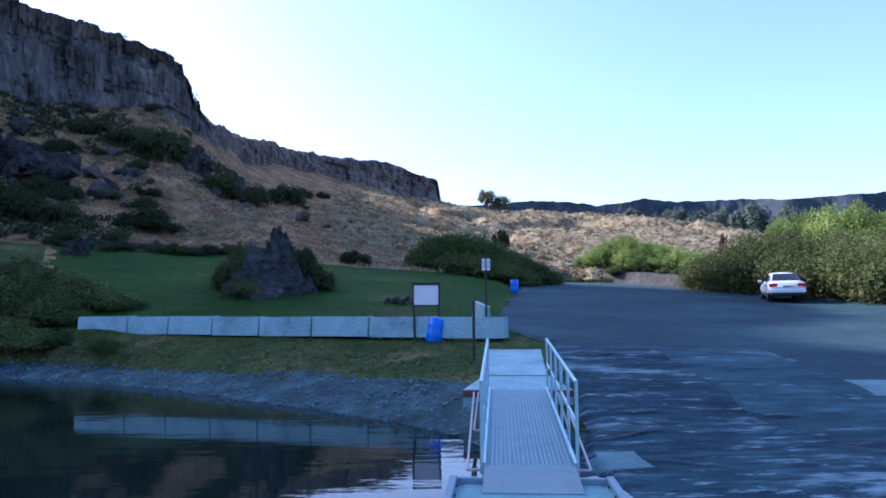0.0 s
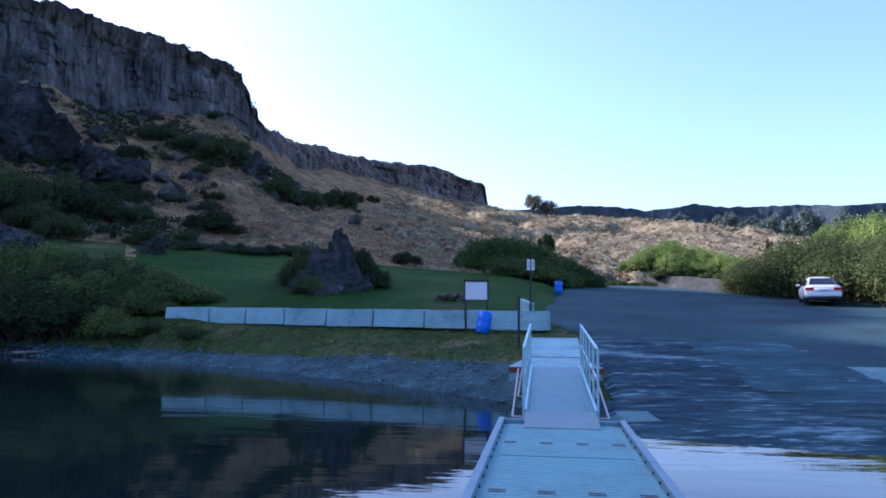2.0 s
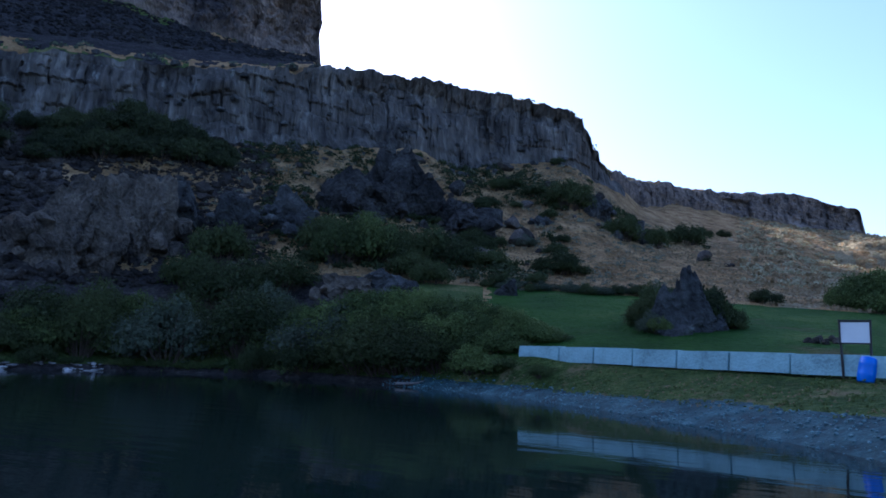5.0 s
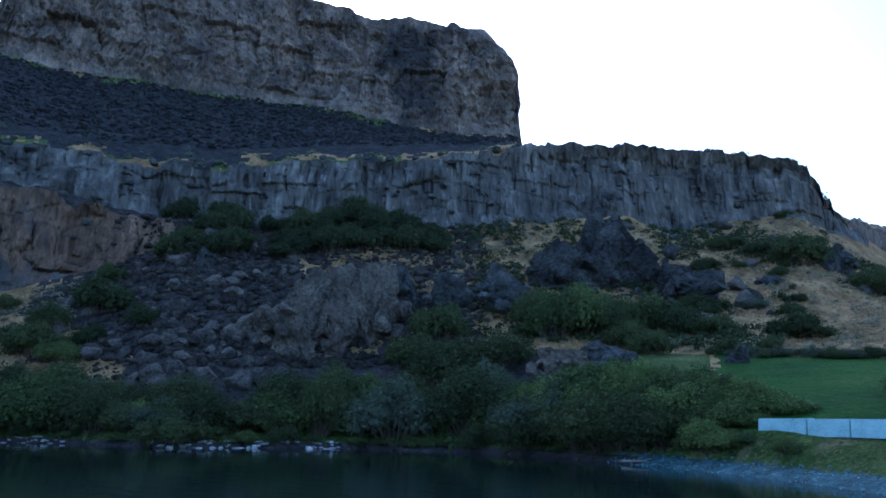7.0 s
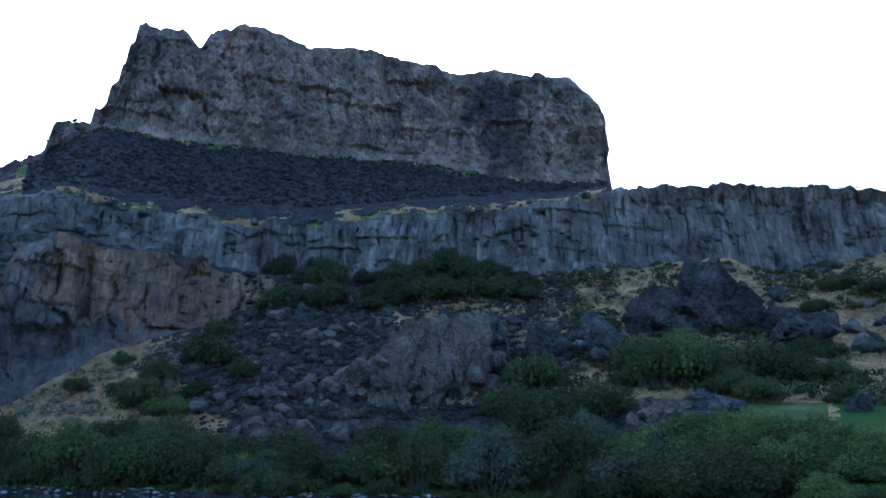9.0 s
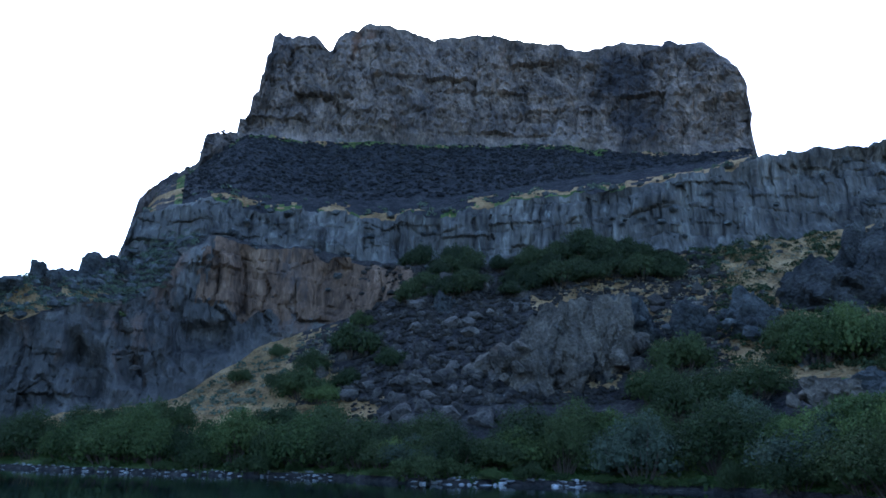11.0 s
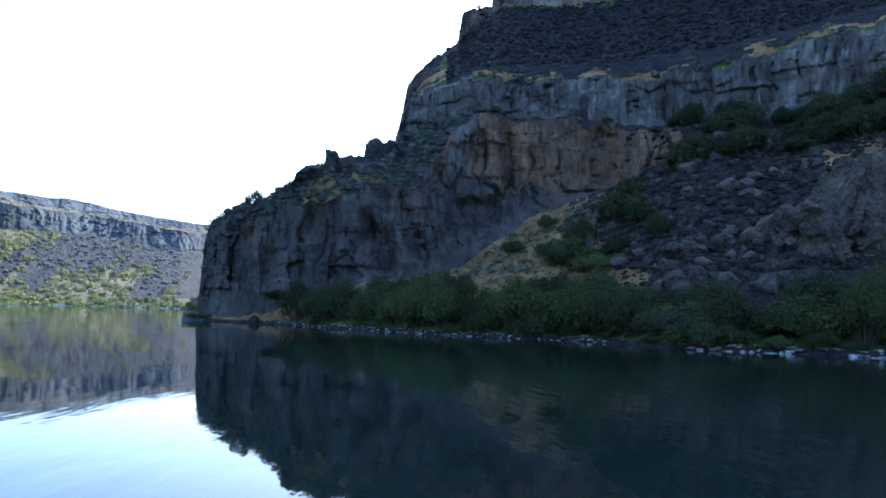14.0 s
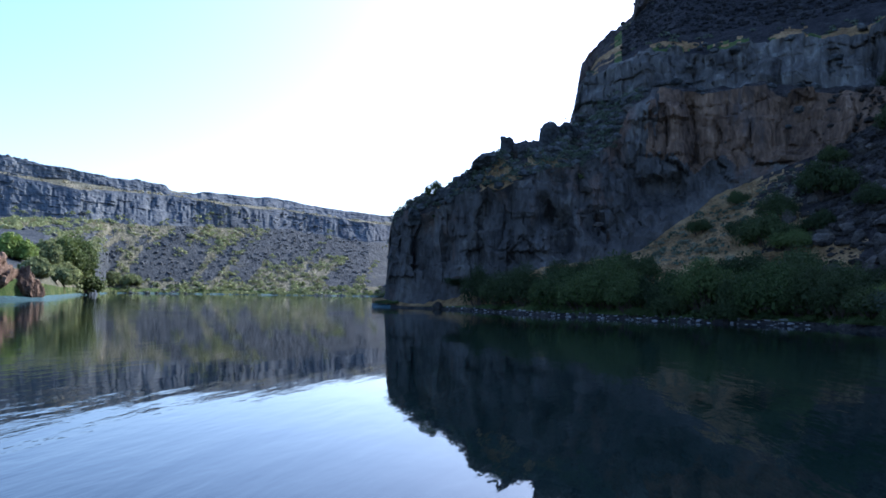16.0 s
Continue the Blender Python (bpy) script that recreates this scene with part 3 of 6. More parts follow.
def blocks(u, h, wide, tall, seed):
    """Broken rock in courses: set-back of each block and the crack round it."""
    row = h / tall + 0.45 * vnoise(u * 0.08, h * 0.1, seed=seed) + 0.25 * vnoise(u * 0.4, h * 0.3, seed=seed + 1)
    j = np.floor(row).astype(np.int64)
    col = u / wide + 9 * hash3(j, j * 0, j * 0, seed) + 0.35 * vnoise(u * 0.3, h * 0.5, seed=seed + 2)
    i = np.floor(col).astype(np.int64)
    edge = np.minimum(np.minimum(row - j, 1 - row + j) * tall / wide, np.minimum(col - i, 1 - col + i))
    return hash3(i, j, j * 0, seed + 5) - 0.5, np.clip(1 - edge / 0.14, 0, 1)


def far_line(l, a):
    """Distance of a line across the river, carried on behind the bluff."""
    return along(l, np.maximum(a, 105.85))[0] + 9 * np.clip(105.85 - a, 0, 40)


def far_stripe(a, q):
    """Slanting bands of brush and grass between tongues of scree on the far slope."""
    v = (q - far_line(SHORE, a)) / (far_line(FOOT, a) - far_line(SHORE, a))
    return fbm(a * 0.55 + v * 2.2, v * 0.9, seed=53, octaves=3) + 0.9 * np.clip(v - 0.72, 0, 1)


def build_land(far):
    if far:
        th = np.concatenate([np.arange(92, 134, 0.14), np.arange(134, 320.1, 1.5)])
        names = {5: "cliff_far_1", 7: "cliff_far_2"}
    else:
        th = np.unique(np.concatenate([np.arange(-40, 105.6, 0.14), [39.95, 40.1, 40.3, 84.85, 89.25, 89.5, 103.9, 104.0, 104.1, 104.3]]))
        names = {5: "bluff_cliff", 7: "lower_cliff", 9: "rim_cliff"}
    R, Z = knots(th, np.full(th.shape, far))
    if not far:
        for k, lo, hi, tread in ((10, 79.9, 84.8, 5.0), (8, 15.5, 19.0, 2.2)):
            steps = np.round(Z[k] / tread) * tread
            Z[k] = np.where((th > lo) & (th < hi), 0.35 * Z[k] + 0.65 * steps, Z[k])
    even = [v.copy() for v in Z]
    for k, width, tall in ((6, 2.6, 0.9), (8, 2.0, 1.0), (10, 3.2, 1.0)):
        u = np.cumsum(np.concatenate([[0], np.hypot(np.diff(R[k]), np.radians(np.diff(th)) * np.minimum(R[k][1:], 900))]))
        i = np.floor(u / width + 0.3 * vnoise(u * 0.2, 0.0, seed=k)).astype(np.int64)
        step = np.clip((Z[k] - Z[k - 1]) / 5, 0, 1) * (0.4 if far else 1) * np.where(R[k] > 145, 0.4, 1) * np.where((k == 10) & (th > 80) & (th < 90), 0.75, 1)
        Z[k] = Z[k] + step * tall * (hash3(i, i * 0, i * 0, k) - 0.35 + 0.35 * fbm(u * 0.5, 0.0, seed=k + 2))
    pieces = {"ground": [[], [], []]}
    count = {"ground": 0}
    for k, steps in enumerate(STEPS[:len(R) - 1]):
        name = names.get(k, "ground")
        if name != "ground":
            pieces[name], count[name] = [[], [], []], 0
        s = np.linspace(0, 1, steps + 1)[:, None]
        r = R[k] + s * (R[k + 1] - R[k])
        if k == 11:
            r = R[k] + s ** 2 * (R[k + 1] - R[k])
        z = Z[k] + (r - R[k]) / (R[k + 1] - R[k]) * (Z[k + 1] - Z[k])
        if name == "ground":
            z = z + (Z[k] - even[k]) * (np.exp(-25 * s) - 1 + s) - (Z[k + 1] - even[k + 1]) * (s - np.exp(-25 * (1 - s)))
        a = SWELL[k] + s * (SWELL[k + 1] - SWELL[k]) + 0 * r
        tt = np.broadcast_to(th[None, :], r.shape)
        x, y = -np.sin(np.radians(tt)) * r, np.cos(np.radians(tt)) * r
        z = z + swell(x, y, a)
        if name != "ground":
            tall = np.clip((Z[k + 1] - Z[k] - 1.2) / 4, 0, 1)[None, :]
            hold = np.clip(np.sin(np.pi * s) * 2.2, 0, 1) * tall
            u = np.cumsum(np.concatenate([[0], np.hypot(np.diff(x[0]), np.diff(y[0]))]))[None, :] + 0 * z
            u = np.minimum(u, 1e5)
            gain = 0.95 if far else 1.0
            if k == 7:
                b, g = columns(u, z, 1.2, 11)
                b2, g2 = columns(u, z, 6.0, 15)
                q1, c1 = blocks(u, z, 2.4, 3.4, 24)
                tier = np.clip((40 - tt) / 6, 0, 1) * np.clip((s - 0.66 - 0.06 * vnoise(u * 0.1, 0.0, seed=26)) / 0.03, 0, 1)
                d = 1.1 * b2 + 0.5 * b + 0.3 * g + 0.4 * g2 + 0.7 * q1 + 0.2 * c1 + 0.8 * fbm(u * 0.12, z * 0.2, seed=21) + 1.6 * tier
            elif k == 9:
                layer = np.floor(z / 3.1 + 0.6 * vnoise(u * 0.06, z * 0.0, seed=31)).astype(np.int64)
                b, g = columns(u, z, 3.4, 33)
                b4, g4 = columns(u, z, 9.0, 38)
                b5, g5 = columns(u, z, 5.2, 57)
                q1, c1 = blocks(u, z, 1.7, 2.2, 51)
                q2, c2 = blocks(u, z, 0.9, 1.0, 55)
                b6, g6 = columns(u, z, 1.5, 59)
                d = 0.22 * (hash3(layer, layer * 0, layer * 0, 3) - 0.5) + 0.6 * b + 0.35 * g + 1.9 * b4 + 0.8 * g4 + 0.5 * q1 + 0.05 * c1 + 0.45 * q2 + 0.06 * c2 + 0.8 * b5 + 0.5 * g5 + 0.35 * b6 + 0.25 * g6 + 2.2 * fbm(u * 0.045, z * 0.04, seed=35) + 0.55 * fbm(u * 1.1, z * 1.0, seed=36)
            else:
                b, g = columns(u, z, 3.0, 43)
                ridge = 1 - np.abs(fbm(u * 0.09, z * 0.05, seed=45))
                _, crack = columns(u, z, 9.0, 47)
                b3, g3 = columns(u, z, 7.5, 49)
                q1, c1 = blocks(u, z, 3.2, 8.0, 61)
                q2, c2 = blocks(u, z, 1.3, 2.6, 65)
                d = 1.3 * b3 + 0.5 * g3 + 0.45 * b + 0.3 * g + 1.2 * q1 + 0.3 * c1 + 0.35 * q2 + 0.15 * c2 + 0.5 * (0.6 - ridge) + 0.2 * fbm(u * 0.5, z * 0.5, seed=46) + 1.0 * crack * (vnoise(u * 0.06, z * 0.0, seed=48) > -0.2)
            if name == "bluff_cliff":
                rise = np.degrees(np.arctan2(z - EYE, r))
                for th_c, el_c, wide, high, deep in ((90.7, 4.8, 0.8, 2.1, 3.2), (91.9, 6.8, 0.5, 1.2, 2.0), (88.2, 5.5, 0.9, 1.2, 1.6), (96.9, 3.6, 0.3, 1.4, 1.5), (99.5, 3.2, 0.5, 1.6, 1.2), (83.0, 8.2, 2.0, 1.1, 2.2)):
                    d = d + deep * np.exp(-((tt - th_c - 0.12 * (rise - el_c)) / wide) ** 4 - ((rise - el_c) / high) ** 4)
            d = d * hold * gain
            t = {5: 0.1, 7: 0.3, 9: 0.5}.get(k, 0.6) * fbm(z * 0.3, u * 0.01, seed=71) * hold
            if k == 9 and not far:
                t = t * np.where(np.abs(tt - 40.4) < 1.0, 3.2, 1)
            x, y = x - np.cos(np.radians(tt)) * t, y - np.sin(np.radians(tt)) * t
            x, y = x - np.sin(np.radians(tt)) * d, y + np.cos(np.radians(tt)) * d
        else:
            w = on_lot(x, y)
            z = z * (1 - w) + np.where(k < 2, np.minimum(z, lot_z(x, y) - 0.1), lot_z(x, y) - 0.1) * w
        rows, cols = x.shape
        base = count[name]
        pieces[name][0].append(np.stack([x, y, z], -1).reshape(-1, 3))
        i = (np.arange(rows - 1)[:, None] * cols + np.arange(cols - 1)[None, :]).ravel() + base
        pieces[name][1].append(np.stack([i, i + 1, i + cols + 1, i + cols], -1))
        xc, yc, tc, rc, zc = (v[:-1, :-1].ravel() for v in (x, y, tt, r, z))
        wob = fbm(xc * 0.35, yc * 0.35, seed=50)
        if k <= 1:
            mi = np.where((tc > 31.5 + 2 * wob) & (tc < 104), 4, 0)
        elif k == 2:
            mi = np.where((tc < 33) & (tc > -9) & ((s[:-1] + 0 * x[:-1, :-1]).ravel() < 0.06 + 0.08 * wob), 0, 1)
        elif k == 3:
            mi = np.where((tc > -8) & (tc < 26.2 + 2 * wob), 2, np.where((tc > 36 + 2 * wob) & (tc < 70 + 2 * wob), 4, np.where((tc > 26) & (tc < 37), 1, np.where(tc < -8, 5, 3))))
        elif k in (4, 6):
            mi = np.where((((tc > 57 + 3 * wob) | ((tc > 44) & (wob > -0.15))) & (tc > 43)) & (tc < (75.5 if k == 4 else 88) + 3 * wob) & (not far), 4, 3)
        elif k == 8:
            mi = np.where((tc > 41 + 6 * vnoise(rc * 0.2, tc * 0.1)) & (tc < 86) & ((s[:-1] + 0 * x[:-1, :-1]).ravel() > 0.02 + 0.1 * wob + np.interp(tc, [41, 56], [0.17, 0])) & ((s[:-1] + 0 * x[:-1, :-1]).ravel() < 0.93 + 0.06 * wob), 4 if far else 6, np.where((tc > 50) & (tc < 88) & (wob < 0.25), 1, 3))
        else:
            mi = np.full(len(i), 3)
        if k == 4 and not far:
            mi = np.where((tc < -8) & ((s[:-1] + 0 * x[:-1, :-1]).ravel() < 0.4 + 0.2 * wob), 5, mi)
        if k == 6 and not far:
            mi = np.where((tc > 85.5 + 1.5 * wob) & (tc < 105) & (wob < 0.35), 4, mi)
        if k == 7 + 1 and not far:
            mi = np.where((tc > 86.5) & (tc < 105) & (wob < 0.35), 4, mi)
        if name == "ground" and not far and k > 3:
            mi = np.where((mi == 3) & (tc < 1 + 5 * wob), 7, mi)
        if far and k == 4:
            mi = np.where(far_stripe(tc, rc) > 0.36, 8, 4)
        if far and name == "ground":
            mi = np.where(mi == 3, 8, mi)
        if name == "bluff_cliff":
            rise = np.degrees(np.arctan2(zc - EYE, rc))
            mi = np.where((tc > 66) & (tc < 84.6 + 1.5 * wob) & (rise > np.interp(tc, [66, 77, 84], [8.9, 9.95, 10.9]) + 1.0 * wob), 1, 0)
        elif name != "ground":
            mi = np.zeros(len(i), int)
        if name != "ground" and not far:
            mi = np.where(np.broadcast_to((Z[k + 1] - Z[k] < 1.9)[None, :-1], (rows - 1, cols - 1)).ravel() & (tc < 60), np.where(tc < 2, 3, 2), mi)
        pieces[name][2].append(mi)
        count[name] += rows * cols
    mats = {"ground": [GRAVEL, BANKGRASS, LAWN, DRYGRASS, SCREE_HAZED if far else SCREE, DIRT, BENCHROCK, HILLGRASS, FARGRASS], "cliff_far_1": [ROCK_HAZED], "cliff_far_2": [ROCK_HAZED], "bluff_cliff": [ROCK_BLUFF, ROCK_TAN, DRYGRASS, HILLGRASS], "lower_cliff": [ROCK_LOWER, ROCK_LOWER, DRYGRASS, HILLGRASS], "rim_cliff": [ROCK_UPPER, ROCK_UPPER, DRYGRASS, HILLGRASS]}
    labels = {"ground": "scree and dry grass slopes across the river" if far else "dry grass slopes, dark scree, gravel beach and mown lawn", "cliff_far_1": "layered basalt cliff band across the river", "cliff_far_2": "dark rim cliff of the far canyon wall", "bluff_cliff": "grey-brown basalt bluff dropping to the river", "lower_cliff": "dark columnar basalt cliff above the scree", "rim_cliff": "massive grey-brown basalt rim cliff of the mesa"}
    for name, (v, f, m) in pieces.items():
        ob = mesh_object("ground_far" if far and name == "ground" else name, np.concatenate(v), np.concatenate(f), mats[name], index=np.concatenate(m), smooth=name == "ground")
        tagged(ob, labels[name], "ground" if name == "ground" else "cliff", kind="structure")


build_land(False)
build_land(True)


def build_far_hills():
    th = np.arange(-48, 2, 0.1)
    top = np.interp(th, [-48, -30, -27.3, -25.2, -22.3, -19.2, -17.2, -15.6, -13.5, -11.4, -8.3, -6.1, 2], [7.9, 8.1, 8.05, 8.25, 8.33, 8.4, 8.73, 8.55, 8.37, 8.72, 8.94, 8.75, 8.3])
    r0 = 520 + 12 * fbm(th * 0.2, 0.0, seed=81, octaves=2)
    i = np.floor(th * 2.6).astype(np.int64)
    rows = []
    for s, el in ((0, 4.1), (0.25, 5.2), (0.45, 5.9)) + tuple((0.45 + 0.05 * k, 5.9 + (k + 1) / 12 * 1.0) for k in range(12)):
        rows.append((r0 - 90 * (1 - min(s / 0.45, 1)) + 8 * max(s - 0.45, 0) + (0.7 * fbm(th * 1.6, el * 3, seed=83) if s > 0.46 else 0), np.where(el <= 5.9, el + (top - 8.6) * 0.6, 5.9 + (top - 8.6) * 0.6 + (top - 5.9 - (top - 8.6) * 0.6) * (el - 5.9))))
    rows[-1] = (rows[-1][0], top + 0.03 * (hash3(i, i * 0, i * 0, 9) - 0.5) + 0.04 * fbm(th * 2, 0.0, seed=84))
    rows.append((r0 + 300, top - 0.8))
    R, E = np.array([r for r, _ in rows]), np.array([e + 0 * th for _, e in rows])
    t = np.radians(np.broadcast_to(th, R.shape))
    V = np.stack([-np.sin(t) * R, np.cos(t) * R, EYE + R * np.tan(np.radians(E))], -1).reshape(-1, 3)
    n, c = R.shape
    f = (np.arange(n - 1)[:, None] * c + np.arange(c - 1)[None, :]).ravel()
    F = np.stack([f, f + 1, f + c + 1, f + c], -1)
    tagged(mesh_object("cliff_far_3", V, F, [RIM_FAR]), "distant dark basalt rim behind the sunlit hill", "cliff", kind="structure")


build_far_hills()

# ---- water ----
wv = [(-2600, -2600, 0), (2600, -2600, 0), (2600, 2600, 0), (-2600, 2600, 0)]
tagged(mesh_object("water", wv, [(0, 1, 2, 3)], [WATER]), "dark calm river water with faint ripples", "river", kind="structure")


# ---- paved lot and ramp ----
def build_lot():
    ys = np.concatenate([np.arange(3.5, 24, 0.2), np.arange(24, 66.2, 0.4)])
    fr = np.concatenate([np.linspace(0, 0.25, 80), np.linspace(0.25, 1, 60)[1:]])
    gy = np.broadcast_to(ys[:, None], (len(ys), len(fr)))
    left = lot_left(ys)[:, None]
    right = np.clip(np.interp(ys, [3, 29, 37, 46, 66], [60, 60, 30, 22, 14]), 12, 60)[:, None]
    gx = left + fr[None, :] * (right - left)
    gz = lot_z(gx, gy) + 0.015 * fbm(gx * 0.4, gy * 0.4, seed=60)
    gz[:, 0] -= 0.08
    n, c = gx.shape
    f = (np.arange(n - 1)[:, None] * c + np.arange(c - 1)[None, :]).ravel()
    F = np.stack([f, f + 1, f + c + 1, f + c], -1)
    cx, cy = gx[:-1, :-1].ravel() + 0.2, gy[:-1, :-1].ravel() + 0.2
    rag = 0.4 * fbm(cx * 0.9, cy * 0.9, seed=61)
    ramp = (cy < 20.9 + 0.5 * rag) & (cx < 5.9 + 0.5 * rag)
    lane = (cy < 21.5) & (cx < 8.7) & ~ramp
    pad = (cx > 8.7) & (cx < 15.5) & (cy > 14.8) & (cy < 17.2)
    pad |= ((cx - 2.8) / 0.36) ** 2 + ((cy - 12.2) / 0.5) ** 2 + 2.4 * rag < 0.8
    v = np.stack([gx, gy, gz], -1).reshape(-1, 3)
    ob = mesh_object("road", v, F, [ASPHALT, RAMPCON, PADCON, RAMPLANE], index=np.where(pad, 2, np.where(ramp, 1, np.where(lane, 3, 0))))
    tagged(ob, "worn asphalt parking lot sloping down to a boat ramp", "road", kind="structure")


def build_cracks():
    rg = random.Random(5)
    road = bpy.data.objects["road"]
    for x, y, turn, n in ((3.35, 14.9, -20, 5), (3.85, 14.6, -80, 6), (3.85, 13.9, -100, 9), (3.75, 13.6, 165, 5), (3.4, 19.4, 5, 10), (5.4, 15.0, -12, 7), (3.6, 22.6, 10, 7), (3.0, 12.0, 8, 6), (5.6, 12.4, -8, 7)):
        pts, a = [], radians(turn)
        for k in range(n):
            pts.append((x, y))
            a += rg.uniform(-0.55, 0.55)
            a = a * 0.9 + radians(turn) * 0.1
            x, y = x + math.cos(a) * 0.22, y + math.sin(a) * 0.22
        v, f = [], []
        for k, (px, py) in enumerate(pts):
            w = 0.05 * math.sin(math.pi * (k + 0.6) / (n + 0.2)) * rg.uniform(0.5, 1.4)
            for s in (-1, 1):
                v.append((px + rg.uniform(-0.01, 0.01), py + s * w, float(lot_z(px, py)) + 0.035))
            if k:
                f.append((2 * k - 2, 2 * k, 2 * k + 1, 2 * k - 1))
        mesh_object("crack", v, f, [BLACK], road)


build_lot()
build_cracks()


# ---- plants and rocks: shapes to be copied ----
rng = np.random.default_rng(7)


def quads(centres, normals, w, h, rng, droop=0.0):
    """One four-sided leaf at each centre."""
    n = len(centres)
    ref = rng.normal(size=(n, 3))
    a = np.cross(normals, ref)
    a /= np.linalg.norm(a, axis=1, keepdims=True) + 1e-9
    b = np.cross(normals, a)
    w, h = np.broadcast_to(w, n)[:, None] / 2, np.broadcast_to(h, n)[:, None] / 2
    v = np.stack([centres - a * w * 0.5 - b * h, centres + a * w * 0.7 - b * h * 0.4, centres + a * w * 0.3 + b * h, centres - a * w + b * h * 0.3], 1).reshape(-1, 3)
    f = np.arange(n * 4).reshape(-1, 4)
    return v, f


def lobes(rx, ry, rz, count, rng, flat=0.0):
    """Centres and radii of the rounded masses that make up a crown standing on z = 0."""
    c, r = [], []
    for i in range(count):
        t, q = rng.uniform(0, 2 * np.pi), math.sqrt(rng.uniform(0, 1))
        s = rng.uniform(0.22, 0.46)
        x, y = math.cos(t) * q * rx * 0.75, math.sin(t) * q * ry * 0.75
        top = rz * (1.05 - 0.45 * q * q) * rng.uniform(0.8, 1.05)
        c.append((x, y, max(top - s * rz, s * rz * 0.6)))
        r.append((rx * s, ry * s, rz * s))
    return np.array(c), np.array(r)


def crown_mesh(name, rx, ry, rz, count, leaves, leaf, mat, seed, lift=0.0, loose=0.12):
    rng = np.random.default_rng(seed)
    c, r = lobes(rx, ry, rz, count, rng)
    c[:, 2] += lift
    i = rng.integers(0, count, leaves)
    d = rng.normal(size=(leaves, 3))
    d /= np.linalg.norm(d, axis=1, keepdims=True)
    d[:, 2] = np.where(d[:, 2] < -0.35, -d[:, 2], d[:, 2])
    bump = 1 + 0.32 * fbm(d[:, 0] * 2.5 + i * 3.1, d[:, 1] * 2.5, d[:, 2] * 2.5, seed=seed) - loose * rng.exponential(0.8, leaves) + 0.08 * rng.normal(size=leaves)
    p = c[i] + d * r[i] * bump[:, None]
    p[:, 2] = np.maximum(p[:, 2], 0.02)
    nrm = d + 0.75 * rng.normal(size=(leaves, 3))
    nrm /= np.linalg.norm(nrm, axis=1, keepdims=True)
    s = leaf * rng.uniform(0.6, 1.5, leaves)
    v, f = quads(p, nrm, s, s * 1.4, rng)
    fill = leaves // 12
    j = rng.integers(0, count, fill)
    e = rng.normal(size=(fill, 3))
    e /= np.linalg.norm(e, axis=1, keepdims=True)
    q = c[j] + e * r[j] * rng.uniform(0.3, 0.72, fill)[:, None]
    q[:, 2] = np.maximum(q[:, 2], 0.05)
    v2, f2 = quads(q, e, leaf * 3.5, leaf * 3.5, rng)
    v, f = np.concatenate([v, v2]), np.concatenate([f, f2 + len(v)])
    me = bpy.data.meshes.new(name)
    me.from_pydata(v, [], f)
    me.materials.append(mat)
    me.update()
    return me, c, r


def shrub(name, rx, ry, rz, mat, seed, leaves=2200, leaf=0.2, count=9, label="", category="shrub", lift=0.0, trunk=0.0, group=""):
    ob = empty(name, Matrix(), label, category, group)
    me, c, r = crown_mesh("crown" if trunk else "foliage", rx, ry, rz, count, leaves, leaf, mat, seed, lift)
    cr = new(me.name, me)
    cr.parent = ob
    bm = bmesh.new()
    rg = random.Random(seed)
    if trunk:
        rod(bm, (0, 0, -0.3), (0.1, 0.05, lift + rz * 0.3), trunk, 8, trunk * 0.6)
        for k in range(min(7, count)):
            rod(bm, (0.1, 0.05, lift * 0.8), c[k], trunk * 0.45, 6, trunk * 0.12)
    else:
        for k in range(count):
            rod(bm, (c[k][0] * 0.3, c[k][1] * 0.3, -0.3), c[k] + np.array([0, 0, r[k][2] * 0.3]), 0.05, 5, 0.015)
    part("trunk" if trunk else "stem", bm, BARK, ob)
    return ob


def stone_mesh(name, seed, mat, sub=2, cuts=9, rough=0.12, squash=(1, 0.85, 0.7)):
    """A broken, faceted rock about 1 m in radius with its foot near z = -0.3."""
    rg = random.Random(seed)
    bm = bmesh.new()
    bmesh.ops.create_icosphere(bm, subdivisions=sub, radius=1)
    planes = []
    for _ in range(cuts):
        d = Vector((rg.gauss(0, 1), rg.gauss(0, 1), rg.gauss(0, 1))).normalized()
        planes.append((d, rg.uniform(0.42, 0.8)))
    for v in bm.verts:
        for d, k in planes:
            over = v.co.dot(d) - k
            if over > 0:
                v.co -= d * over
        v.co *= 1 + rough * noise.noise(v.co * 2.3 + Vector((seed, 0, 0))) + rough * 0.5 * noise.noise(v.co * 6 + Vector((0, seed, 0)))
        v.co.x, v.co.y, v.co.z = v.co.x * squash[0], v.co.y * squash[1], v.co.z * squash[2]
    me = bpy.data.meshes.new(name)
    bm.to_mesh(me)
    bm.free()
    me.materials.append(mat)
    return me


def at(th, r, dz=0.0, turn=0.0, s=(1, 1, 1), tilt=(0, 0)):
    return Matrix.Translation(spot(th, r, dz)) @ Euler((radians(tilt[0]), radians(tilt[1]), radians(turn))).to_matrix().to_4x4() @ Matrix.Diagonal((*s, 1))


